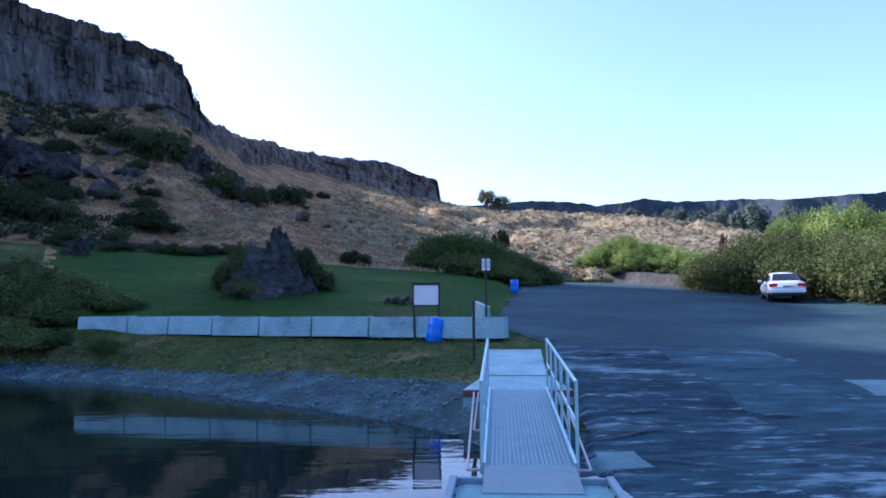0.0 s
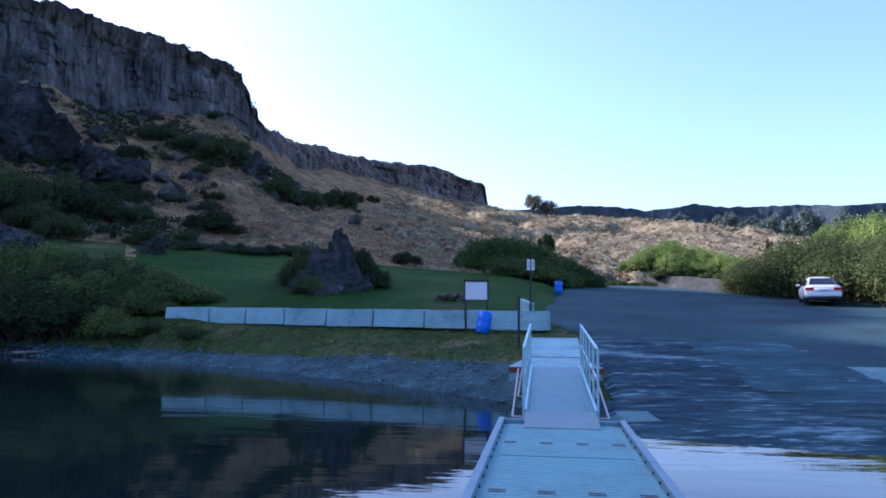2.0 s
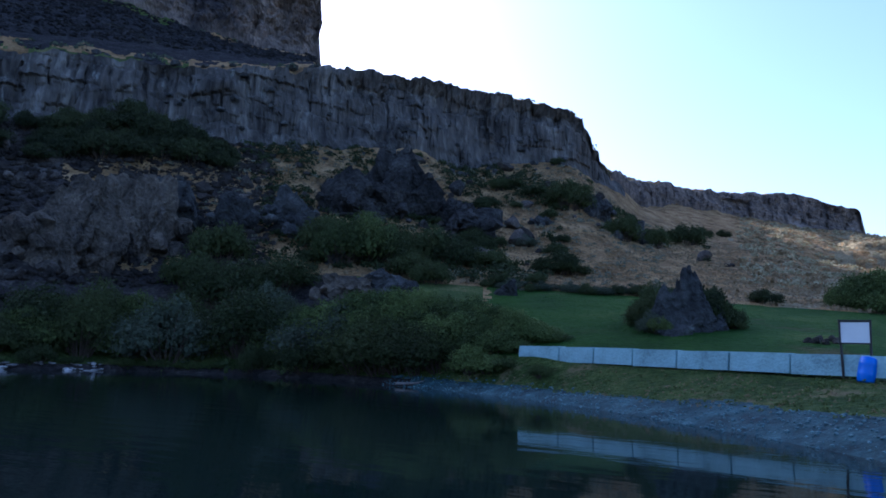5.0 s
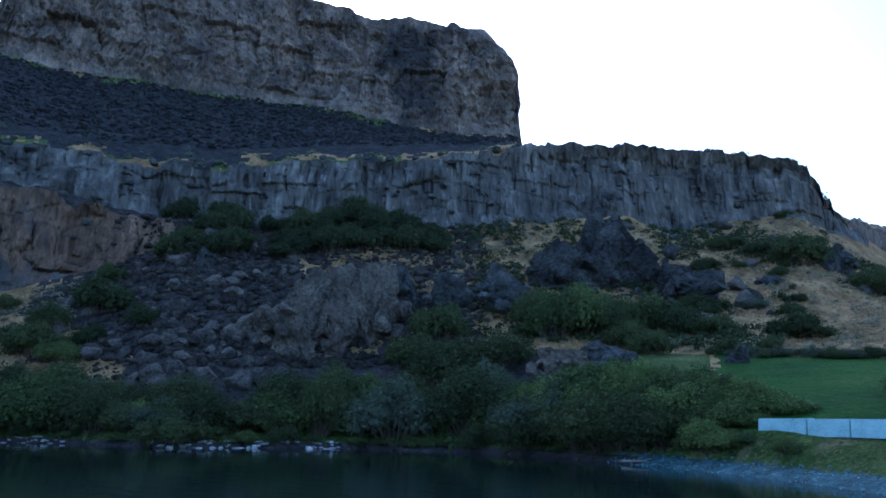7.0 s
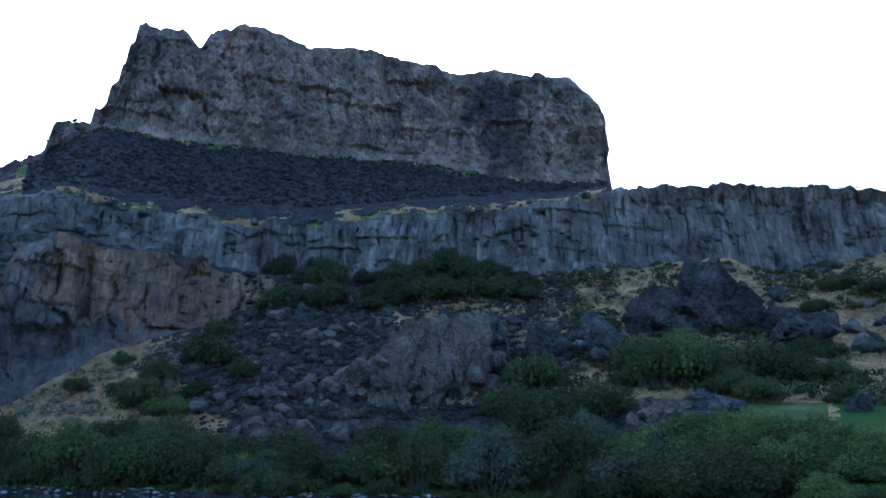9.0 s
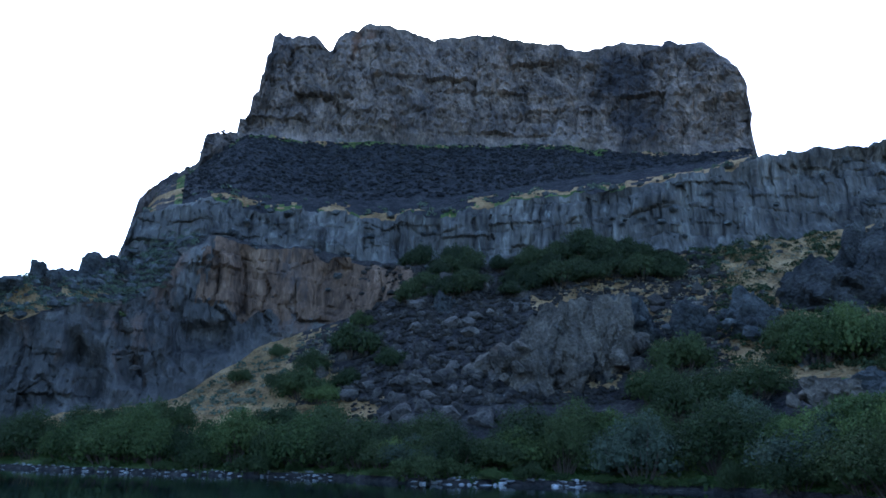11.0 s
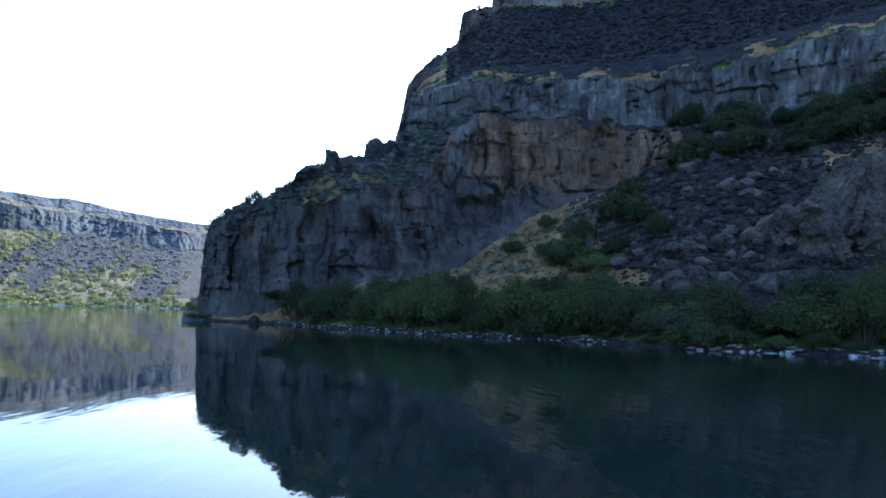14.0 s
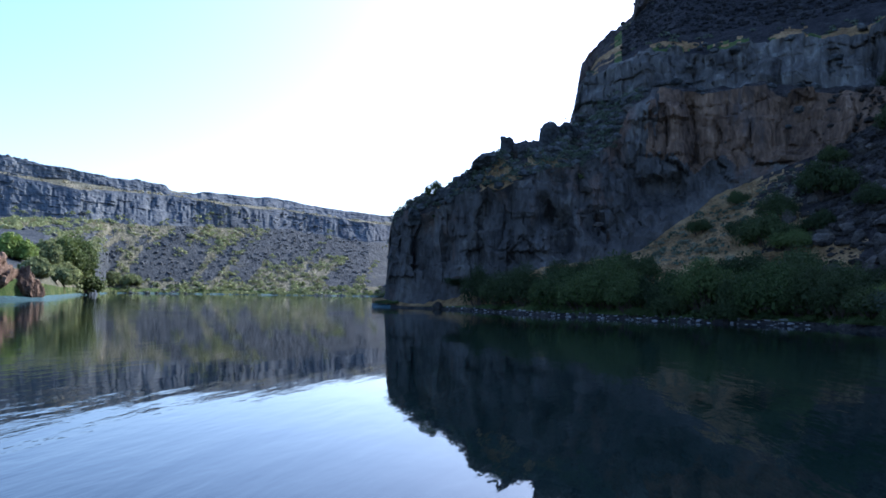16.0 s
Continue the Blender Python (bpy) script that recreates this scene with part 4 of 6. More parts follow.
def crag(name, th, r, size, seed, mat, label, turn=0.0, sub=5, cuts=16, rough=0.2, dz=0.0, jag=0.35, blocks_by=0, taper=0.0):
    """A large outcrop, ledged and split, sunk into the slope; taper draws it in to a peak."""
    rg = random.Random(seed)
    bm = bmesh.new()
    bmesh.ops.create_icosphere(bm, subdivisions=sub, radius=1)
    planes = [(Vector((rg.gauss(0, 1), rg.gauss(0, 1), rg.gauss(0, 0.55))).normalized(), rg.uniform(0.45, 0.88)) for _ in range(cuts)]
    off = Vector((seed * 3.7, seed * 1.3, 0))
    grid = Vector((1.6, 1.6, 1.0))
    for v in bm.verts:
        for d, k in planes:
            over = v.co.dot(d) - k
            if over > 0:
                v.co -= d * over
        q = v.co + 0.12 * noise.noise_vector(v.co * 2.2 + off)
        far1, near1 = noise.voronoi(q * grid + off)
        far2, near2 = noise.voronoi(q * grid * 2.6 + off)
        step = 0.3 * (noise.cell(near1[0] * 31.7) - 0.5) + 0.13 * (noise.cell(near2[0] * 31.7) - 0.5)
        split = 0.1 * max(0.0, 1 - (far1[1] - far1[0]) / 0.09) + 0.05 * max(0.0, 1 - (far2[1] - far2[0]) / 0.11)
        v.co *= 1 + rough * 0.6 * noise.noise(v.co * 1.7 + off) + jag * step * 1.6 - split + 0.02 * noise.noise(v.co * 11 + off)
        draw = 1 - taper * min(1.0, max(0.0, v.co.z))
        v.co = Vector((v.co.x * size[0] * draw, v.co.y * size[1] * draw, v.co.z * size[2]))
    me = bpy.data.meshes.new(name)
    bm.to_mesh(me)
    bm.free()
    me.materials.append(mat)
    ob = new(name, me)
    ob.matrix_world = at(th, r, dz, turn)
    for k in range(blocks_by):
        me = stone_mesh("block", seed * 50 + k, mat, 3, 14, 0.04, (1, 0.8, 0.8)) if k < 4 else kept[k % 4]
        kept = [me] if k == 0 else kept + [me]
        a, q = rg.uniform(0, 6.283), rg.uniform(0.55, 1.0)
        b = new("block", me)
        b.parent = ob
        w = rg.uniform(0.12, 0.3) * size[0]
        b.matrix_local = Matrix.Translation((math.cos(a) * q * size[0], math.sin(a) * q * size[1], size[2] * (1.0 - q) * 0.9 - 0.1 * size[2])) @ Euler((rg.uniform(-0.4, 0.4), rg.uniform(-0.4, 0.4), rg.uniform(0, 6))).to_matrix().to_4x4() @ Matrix.Diagonal((w, w, w, 1))
    return tagged(ob, label, "rock")


# ---- the landing: dock, gangway, abutment ----
DOCK = pose(0, 0, 0, 0, 0, -5.8)
MID, DECK = 0.22, 0.20


def build_dock():
    dock = empty("floating_dock", DOCK, "pale plastic floating dock with grey curbs on the river", "dock")
    half = 0.82
    for k in range(6):
        y1 = 10.50 - k * 2.5
        y0 = y1 - 2.485
        bm = bmesh.new()
        box(bm, MID - half, y0, -0.12, MID + half, y1, DECK - 0.012, 0.02)
        panel = part("float_panel", bm, DOCKPLASTIC, dock)
        bm = bmesh.new()
        yy = y0 + 0.06
        while yy < y1 - 0.05:
            box(bm, MID - half + 0.1, yy, DECK - 0.016, MID + half - 0.1, yy + 0.055, DECK)
            yy += 0.075
        part("deck_ribs", bm, DOCKPLASTIC, panel)
        for i in range(4):
            cx = MID + (i - 1.5) * 0.425
            for yc in (y1 - 1.60,):
                bm = bmesh.new()
                box(bm, cx - 0.075, yc - 0.055, DECK - 0.004, cx + 0.075, yc - 0.02, DECK + 0.005, 0.004)
                box(bm, cx - 0.075, yc + 0.02, DECK - 0.004, cx + 0.075, yc + 0.055, DECK + 0.005, 0.004)
                box(bm, cx - 0.03, yc - 0.03, DECK - 0.004, cx + 0.03, yc + 0.03, DECK + 0.004)
                part("coupler_slot", bm, DARKPLASTIC, panel, "dark recessed coupler slot")
    for sx in (-1, 1):
        for k in range(5):
            y1 = 10.58 - k * 3.05
            bm = bmesh.new()
            a, b = sorted((MID + sx * 0.80, MID + sx * 0.885))
            box(bm, a, y1 - 3.04, DECK - 0.16, b, y1, DECK + 0.075, 0.012)
            curb = part("curb", bm, GREYRAIL, dock, "grey metal edge curb")
            for j in range(7):
                bm = bmesh.new()
                cx = MID + sx * 0.795
                rod(bm, (cx, y1 - 0.3 - j * 0.42, DECK + 0.03), (cx - sx * 0.015, y1 - 0.3 - j * 0.42, DECK + 0.03), 0.016, 6)
                part("bolt", bm, DARKPLASTIC, curb)
    bm = bmesh.new()
    box(bm, MID - 0.8, 10.51, DECK - 0.16, MID + 0.8, 10.58, DECK + 0.06, 0.01)
    part("end_curb", bm, GREYRAIL, dock)


def build_gangway():
    g = empty("gangway", DOCK, "aluminium gangway with ribbed deck and tube railings", "gangway")
    y0, z0, y1, z1 = 10.86, DECK + 0.11, 15.9, 0.655
    up = lambda y: z0 + (y - y0) / (y1 - y0) * (z1 - z0)
    bm = bmesh.new()
    vs = [bm.verts.new((MID + sx * 0.515, y, z)) for y, z in ((10.05, DECK + 0.014), (y0, z0 + 0.012)) for sx in (-1, 1)]
    vs += [bm.verts.new((MID + sx * 0.515, y, z)) for y, z in ((10.05, DECK), (y0, z0 - 0.02)) for sx in (-1, 1)]
    for q in ((0, 1, 3, 2), (4, 6, 7, 5), (0, 4, 5, 1), (2, 3, 7, 6), (0, 2, 6, 4), (1, 5, 7, 3)):
        bm.faces.new([vs[i] for i in q])
    part("threshold_plate", bm, plain("tan_plate", (0.2, 0.275, 0.28), 0.55, 0.2), g, "smooth grey-tan hinged plate")
    tilt = math.atan2(z1 - z0, y1 - y0)
    m = Matrix.Translation((MID, y0, z0)) @ Matrix.Rotation(tilt, 4, "X")
    ln = math.hypot(y1 - y0, z1 - z0)
    bm = bmesh.new()
    box(bm, -0.51, 0, -0.06, 0.51, ln, -0.01, 0, m)
    deck = part("deck", bm, ALUDECK, g)
    bm = bmesh.new()
    for i in range(20):
        x = -0.49 + i * 0.0515
        box(bm, x, 0, -0.012, x + 0.03, ln, 0.004 + 0.003 * (i % 2), 0, m)
    part("ribs", bm, ALUDECK, deck)
    for sx in (-1, 1):
        bm = bmesh.new()
        box(bm, sx * 0.515 - 0.02, 0, -0.14, sx * 0.515 + 0.02, ln, 0.05, 0.005, m)
        part("side_beam", bm, ALU, g)
        rail = bmesh.new()
        a = Vector((MID + sx * 0.54, y0 + 0.05, up(y0) + 0.93))
        b = Vector((MID + sx * 0.54, y1 + 0.05, up(y1) + 0.90))
        rod(rail, a, b, 0.024)
        part("top_rail", rail, ALU, g, "bright aluminium handrail tube")
        bm = bmesh.new()
        rod(bm, (a.x, a.y, up(y0) + 0.48), (b.x, b.y, up(y1) + 0.46), 0.017)
        part("mid_rail", bm, ALU, g)
        for k in range(6):
            y = y0 + 0.06 + k * (y1 - y0) / 5
            bm = bmesh.new()
            rod(bm, (a.x, y, up(y) - 0.1), (a.x, y, up(y) + 0.92), 0.021)
            part("post", bm, ALU, g)
        for k, (yb, zt, out) in enumerate(((11.2, 0.2, 0.72), (14.1, 0.2, 0.74))):
            bm = bmesh.new()
            p = Vector((MID + sx * 0.80, 15.9, 0.6)) if k == 0 else Vector((MID + sx * 0.72, 15.9, 0.6))
            q = Vector((MID + sx * out, yb, zt))
            rod(bm, p, q, 0.017)
            rod(bm, q, (MID + sx * 0.53, yb, zt), 0.017)
            part("outrigger", bm, PIPE, g, "thin side brace pipe")


def build_abutment():
    ab = empty("abutment", DOCK, "poured concrete gangway landing with a rusty steel edge", "landing")
    bm = bmesh.new()
    prof = ((15.95, 0.645, 1.0), (16.6, 0.73, 0.8), (17.2, 0.805, 0.62), (20.1, 1.175, 0.66))
    top, bot = [], []
    for y, z, w in prof:
        top.append([bm.verts.new((MID + sx * w, y, z)) for sx in (-1, 1)])
        bot.append([bm.verts.new((MID + sx * w, y, z - 0.5 if y > 16 else 0.0)) for sx in (-1, 1)])
    for i in range(len(prof) - 1):
        bm.faces.new((top[i][0], top[i][1], top[i + 1][1], top[i + 1][0]))
        bm.faces.new((bot[i][0], top[i][0], top[i + 1][0], bot[i + 1][0]))
        bm.faces.new((top[i][1], bot[i][1], bot[i + 1][1], top[i + 1][1]))
    bm.faces.new((bot[0][0], bot[0][1], top[0][1], top[0][0]))
    part("slab", bm, CONCRETE, ab)
    bm = bmesh.new()
    box(bm, MID - 1.01, 15.905, 0.52, MID + 1.01, 15.945, 0.637, 0.005)
    part("steel_edge", bm, RUST, ab, "rust-red steel edge angle")
    bm = bmesh.new()
    box(bm, MID - 0.66, 17.12, 0.79, MID + 0.62, 17.17, 0.806)
    part("joint", bm, DARKPLASTIC, ab, "dark open joint across the slab")


build_dock()
build_gangway()
build_abutment()


# ---- shore furniture ----
def build_barrier():
    a, b = Vector((-12.45, 29.5)), Vector((2.85, 23.66))
    d = (b - a)
    joints = (0.0, 2.3, 4.07, 5.87, 7.72, 9.68, 11.69, 13.89, 16.05)
    step = 2.0
    base = empty("barrier_block", Matrix(), "pale grey cast concrete barrier block in a row", "barrier", "concrete barrier blocks")
    bm = bmesh.new()
    w = step - 0.05
    prof = ((-0.30, 0), (-0.28, 0.28), (-0.24, 0.62), (0.24, 0.62), (0.28, 0.28), (0.30, 0))
    rings = [[bm.verts.new((x, y, z)) for y, z in prof] for x in (-w / 2, -w / 2 + 0.03, w / 2 - 0.03, w / 2)]
    for i in (0, 3):
        for v in rings[i]:
            v.co.y *= 0.93
            v.co.z = v.co.z * 0.97 + 0.004
    for r0, r1 in zip(rings, rings[1:]):
        for j in range(len(prof) - 1):
            bm.faces.new((r0[j], r1[j], r1[j + 1], r0[j + 1]))
    bm.faces.new(rings[0])
    bm.faces.new(list(reversed(rings[-1])))
    part("block", bm, CONCRETE, base)
    ang = math.degrees(math.atan2(d.y, d.x))
    rg = random.Random(4)
    for j0, j1 in zip(joints, joints[1:]):
        f = (j0 + j1) / 2 / d.length
        p = a + d * f
        m = pose(p.x, p.y, 1.44 - 0.128 * f + rg.uniform(-0.01, 0.01), 0, rg.uniform(-0.4, 0.4), ang + rg.uniform(-0.8, 0.8)) @ Matrix.Diagonal(((j1 - j0) / step, 1, 1, 1))
        if j0 == 0:
            base.matrix_world = m
        else:
            copy_thing(base, m @ Matrix.Diagonal((*(1 / v for v in base.scale), 1)))
    tagged(copy_thing(base, pose(2.2, 29.4, 1.83, 0, -6, 97) @ Matrix.Diagonal((1, 0.45, 0.95, 1))), "pale concrete barrier block set end-on at the lot's edge")


def build_notice():
    s = empty("notice_board", pose(0.17, 24.5, 1.16, 0, 0, 3), "white notice board on two dark posts beside the barrier", "sign")
    for x, lean in ((-0.40, 0.07), (0.40, -0.03)):
        bm = bmesh.new()
        rod(bm, (x + lean, 0, -0.3), (x, 0, 1.84), 0.035)
        part("post", bm, DARKWOOD, s, "dark weathered post")
    bm = bmesh.new()
    box(bm, -0.37, -0.03, 1.16, 0.37, 0.0, 1.76, 0.004)
    part("panel", bm, SIGNWHITE, s, "blank white panel")
    bm = bmesh.new()
    box(bm, -0.42, -0.045, 1.76, 0.42, 0.01, 1.83)
    box(bm, -0.42, -0.045, 1.12, 0.42, 0.01, 1.16)
    box(bm, -0.42, -0.045, 1.16, -0.37, 0.01, 1.76)
    box(bm, 0.37, -0.045, 1.16, 0.42, 0.01, 1.76)
    part("frame", bm, DARKWOOD, s, "dark wooden frame")
    bm = bmesh.new()
    box(bm, -0.7, -0.1, 0.0, -0.2, 0.15, 0.05, 0.02)
    part("footing", bm, CONCRETE, s)


def barrel(m, label):
    b = empty("barrel", m, label, "barrel", "blue plastic barrels")
    bm = bmesh.new()
    prof = ((0.0, 0.0), (0.2, 0.0), (0.225, 0.03), (0.235, 0.2), (0.245, 0.23), (0.235, 0.26), (0.24, 0.38), (0.235, 0.5), (0.245, 0.53), (0.235, 0.56), (0.225, 0.72), (0.19, 0.75), (0.17, 0.735), (0.0, 0.735))
    vs = [bm.verts.new((r, 0, z)) for r, z in prof]
    es = [bm.edges.new((p, q)) for p, q in zip(vs, vs[1:])]
    bmesh.ops.spin(bm, geom=vs + es, cent=(0, 0, 0), axis=(0, 0, 1), angle=2 * math.pi, steps=24)
    bmesh.ops.remove_doubles(bm, verts=bm.verts, dist=1e-4)
    part("drum", bm, BLUEPLASTIC, b, smooth=True)
    bm = bmesh.new()
    rod(bm, (0.1, 0, 0.735), (0.1, 0, 0.76), 0.03, 10)
    part("bung", bm, DARKPLASTIC, b)


def build_posts():
    p = empty("marker_post", pose(1.34, 20.4, 0.93), "thin dark steel marker post in the bank", "post")
    bm = bmesh.new()
    box(bm, -0.035, -0.03, -0.3, 0.035, 0.03, 1.42, 0.006)
    part("post", bm, DARKWOOD, p)
    q = empty("sign_post", pose(2.31, 28.2, 1.72, 0, 0, 5), "dark post carrying two narrow white sign panels", "sign")
    bm = bmesh.new()
    rod(bm, (0, 0, -0.3), (0, 0, 2.3), 0.035)
    part("post", bm, DARKWOOD, q)
    for sx in (-1, 1):
        bm = bmesh.new()
        box(bm, sx * 0.085 - 0.062, -0.05, 1.86, sx * 0.085 + 0.062, -0.035, 2.28, 0.003)
        sp = part("sign_panel", bm, SIGNWHITE, q, "narrow white panel")
        for k in range(4):
            bm = bmesh.new()
            box(bm, sx * 0.085 - 0.035, -0.054, 1.96 + k * 0.07, sx * 0.085 + 0.035, -0.0495, 1.98 + k * 0.07)
            part("text_bar", bm, DARKPLASTIC, sp)


build_barrier()
build_notice()
barrel(pose(0.36, 24.15, 1.17, -8, 14, 20), "blue plastic barrel leaning against the notice board post")
barrel(at(-6.85, 46, 0.1, 0, (1.05, 1.05, 1.05)), "blue plastic barrel standing at the lot's edge")
build_posts()


# ---- parked car ----
def build_car():
    x, y = 19.2, 40.7
    z = float(lot_z(x, y)) + 0.02
    car = empty("car", pose(x, y, z, 2.5, 0, -19.5), "white four-door sedan parked at the lot's edge by the bushes", "car")
    # sections along the length: y, half width, belt height, roof height, roof half width
    bm = bmesh.new()
    secs = [(-2.25, 0.78, 0.62, 0.86), (-2.1, 0.86, 0.45, 1.0), (-1.5, 0.89, 0.28, 1.02), (-0.6, 0.9, 0.25, 0.98), (0.6, 0.9, 0.25, 0.95), (1.3, 0.89, 0.27, 0.9), (2.0, 0.85, 0.35, 0.78), (2.3, 0.7, 0.45, 0.62)]
    rings = []
    for yy, w, lo, hi in secs:
        pts = [(-w * 0.93, lo), (-w, lo + 0.15), (-w, hi - 0.14), (-w * 0.9, hi - 0.02), (-w * 0.5, hi + 0.02), (w * 0.5, hi + 0.02), (w * 0.9, hi - 0.02), (w, hi - 0.14), (w, lo + 0.15), (w * 0.93, lo)]
        rings.append([bm.verts.new((px, yy, pz)) for px, pz in pts])
    for r0, r1 in zip(rings, rings[1:]):
        for j in range(len(r0)):
            bm.faces.new((r0[j], r0[(j + 1) % len(r0)], r1[(j + 1) % len(r0)], r1[j]))
    bm.faces.new(rings[0])
    bm.faces.new(list(reversed(rings[-1])))
    bmesh.ops.recalc_face_normals(bm, faces=bm.faces)
    part("body", bm, CARWHITE, car, smooth=True)
    bm = bmesh.new()
    cab = [(-1.6, 0.62, 0.99, 0.72), (-1.3, 0.60, 1.2, 0.74), (-0.95, 0.58, 1.37, 0.75), (-0.5, 0.57, 1.45, 0.76), (0.0, 0.57, 1.47, 0.76), (0.4, 0.58, 1.43, 0.76), (0.8, 0.62, 1.22, 0.76), (1.2, 0.66, 0.97, 0.74)]
    rr = []
    for yy, tw, tz, bw in cab:
        sh = 0.94 + (tz - 0.94) * 0.82
        row = [(-bw - 0.05, 0.94), (-tw - 0.05, sh), (-tw * 0.82, tz - 0.015), (0.0, tz + 0.012), (tw * 0.82, tz - 0.015), (tw + 0.05, sh), (bw + 0.05, 0.94)]
        rr.append([bm.verts.new((px, yy, pz)) for px, pz in row])
    for r0, r1 in zip(rr, rr[1:]):
        for j in range(6):
            bm.faces.new((r0[j], r0[j + 1], r1[j + 1], r1[j]))
    part("cabin", bm, CARWHITE, car, smooth=True)
    bm = bmesh.new()
    v = [bm.verts.new(c) for c in ((-0.63, -1.55, 1.05), (0.63, -1.55, 1.05), (0.52, -1.0, 1.36), (-0.52, -1.0, 1.36))]
    bm.faces.new(v)
    r = bmesh.ops.extrude_face_region(bm, geom=bm.faces[:])
    bmesh.ops.translate(bm, vec=(0, -0.03, 0.03), verts=[e for e in r["geom"] if isinstance(e, bmesh.types.BMVert)])
    part("rear_window", bm, CARGLASS, car, "dark rear window")
    for sx in (-1, 1):
        for pts in (((sx * 0.775, -1.35, 1.0), (sx * 0.775, -0.35, 1.0), (sx * 0.66, -0.35, 1.36), (sx * 0.68, -0.95, 1.31)), ((sx * 0.785, -0.28, 1.0), (sx * 0.785, 0.95, 1.0), (sx * 0.66, 0.35, 1.36), (sx * 0.66, -0.28, 1.38))):
            bm = bmesh.new()
            bm.faces.new([bm.verts.new(p) for p in pts])
            r = bmesh.ops.extrude_face_region(bm, geom=bm.faces[:])
            bmesh.ops.translate(bm, vec=(sx * 0.03, 0, 0), verts=[e for e in r["geom"] if isinstance(e, bmesh.types.BMVert)])
            part("side_window", bm, CARGLASS, car)
        bm = bmesh.new()
        box(bm, sx * 0.66 - 0.2, -2.27, 0.74, sx * 0.66 + 0.2, -2.08, 0.9, 0.03)
        part("tail_light", bm, TAILRED, car, "red tail light")
        bm = bmesh.new()
        box(bm, sx * 0.62 - 0.16, 2.12, 0.55, sx * 0.62 + 0.16, 2.28, 0.68, 0.03)
        part("headlight", bm, CHROME, car)
        for wy in (-1.38, 1.32):
            bm = bmesh.new()
            rod(bm, (sx * 0.88, wy, 0.31), (sx * 0.66, wy, 0.31), 0.315, 20)
            wh = part("wheel", bm, BLACK, car)
            bm = bmesh.new()
            rod(bm, (sx * 0.893, wy, 0.31), (sx * 0.84, wy, 0.31), 0.2, 12)
            part("rim", bm, CHROME, wh)
        bm = bmesh.new()
        box(bm, sx * 0.98 - 0.1, 0.75, 0.96, sx * 0.98 + 0.1, 0.85, 1.08, 0.02)
        part("mirror", bm, CARWHITE, car)
    bm = bmesh.new()
    box(bm, -0.83, -2.32, 0.42, 0.83, -2.12, 0.62, 0.04)
    bp = part("rear_bumper", bm, CARWHITE, car)
    bm = bmesh.new()
    box(bm, -0.7, -2.3, 0.3, 0.7, -2.0, 0.43, 0.02)
    part("valance", bm, BLACK, bp, "dark lower valance")
    bm = bmesh.new()
    box(bm, -0.26, -2.275, 0.70, 0.26, -2.235, 0.81, 0.004)
    pl = part("number_plate", bm, SIGNWHITE, car)
    bm = bmesh.new()
    box(bm, -0.18, -2.282, 0.735, 0.18, -2.2755, 0.775)
    part("plate_bar", bm, DARKPLASTIC, pl)



build_car()

# ---- rocks ----
PLACE = random.Random(21)
crag("rock", 10.9, 36.5, (1.8, 1.5, 3.15), 3, BOULDER, "tall dark pointed basalt rock standing on the lawn", 20, dz=0.1, cuts=8, jag=0.45, taper=0.48)
crag("rock", 8.4, 37.2, (0.9, 0.9, 1.3), 4, BOULDER, "smaller dark rock beside the tall lawn rock", 50, sub=4)
crag("rock", 11.2, 35.4, (1.6, 0.9, 0.8), 5, BOULDER, "low flat ledge at the foot of the lawn rock", 10, sub=4)
crag("rock", 24.2, 49.5, (1.5, 1.2, 1.3), 6, BOULDER, "dark boulder at the lawn's upper edge", 0, sub=4)
crag("outcrop", 56.0, 62, (7.2, 3.6, 8.0), 29, OUTCROP, "pale grey basalt outcrop face above the shore thicket", 52, dz=0.2, sub=6, cuts=20, jag=0.5, rough=0.2, blocks_by=10)
crag("outcrop", 52.2, 62.5, (5.6, 3.2, 7.0), 37, OUTCROP, "upright split wall beside the pale outcrop", 70, dz=0.2, sub=6, cuts=20, jag=0.55, rough=0.2, blocks_by=10)
crag("outcrop", 58.2, 61, (3.8, 2.6, 4.6), 38, OUTCROP, "slanting pale shoulder of the outcrop", 20, dz=0.1, sub=5, cuts=20, jag=0.5, rough=0.2, blocks_by=8)
crag("outcrop", 50.2, 66, (4.5, 3.6, 4.6), 12, BOULDER, "broken dark ledges beside the pale outcrop", 10, dz=0.5, blocks_by=9)
crag("outcrop", 45.8, 66, (3.6, 2.8, 3.0), 13, BOULDER, "dark split crag on the slope", 70, dz=0.3, blocks_by=9)
crag("outcrop", 41.6, 68, (3.2, 2.8, 3.2), 14, BOULDER, "dark crag among dry grass", 20, dz=0.3, blocks_by=9)
crag("outcrop", 32.6, 77, (10.0, 6.0, 8.6), 15, CRAG, "dark pointed basalt crag below the cliff", 30, dz=0.0, sub=6, cuts=14, jag=0.55, blocks_by=5, taper=0.72)
crag("outcrop", 28.4, 75, (5.6, 3.8, 3.8), 16, CRAG, "dark sloping shoulder of the crag", 0, blocks_by=5, jag=0.55, taper=0.6)
crag("outcrop", 36.6, 73, (6.0, 3.6, 4.8), 17, CRAG, "grey weathered crag shoulder", 40, blocks_by=5, jag=0.55, taper=0.6)
crag("outcrop", 41.3, 65, (3.4, 2.6, 3.2), 23, BOULDER, "dark broken ledge above the thicket", 65, dz=0.2, blocks_by=9)
crag("outcrop", 17.6, 90, (3.6, 2.8, 2.6), 24, BOULDER, "dark jagged rock among scrub under the cliff", 25, blocks_by=9)
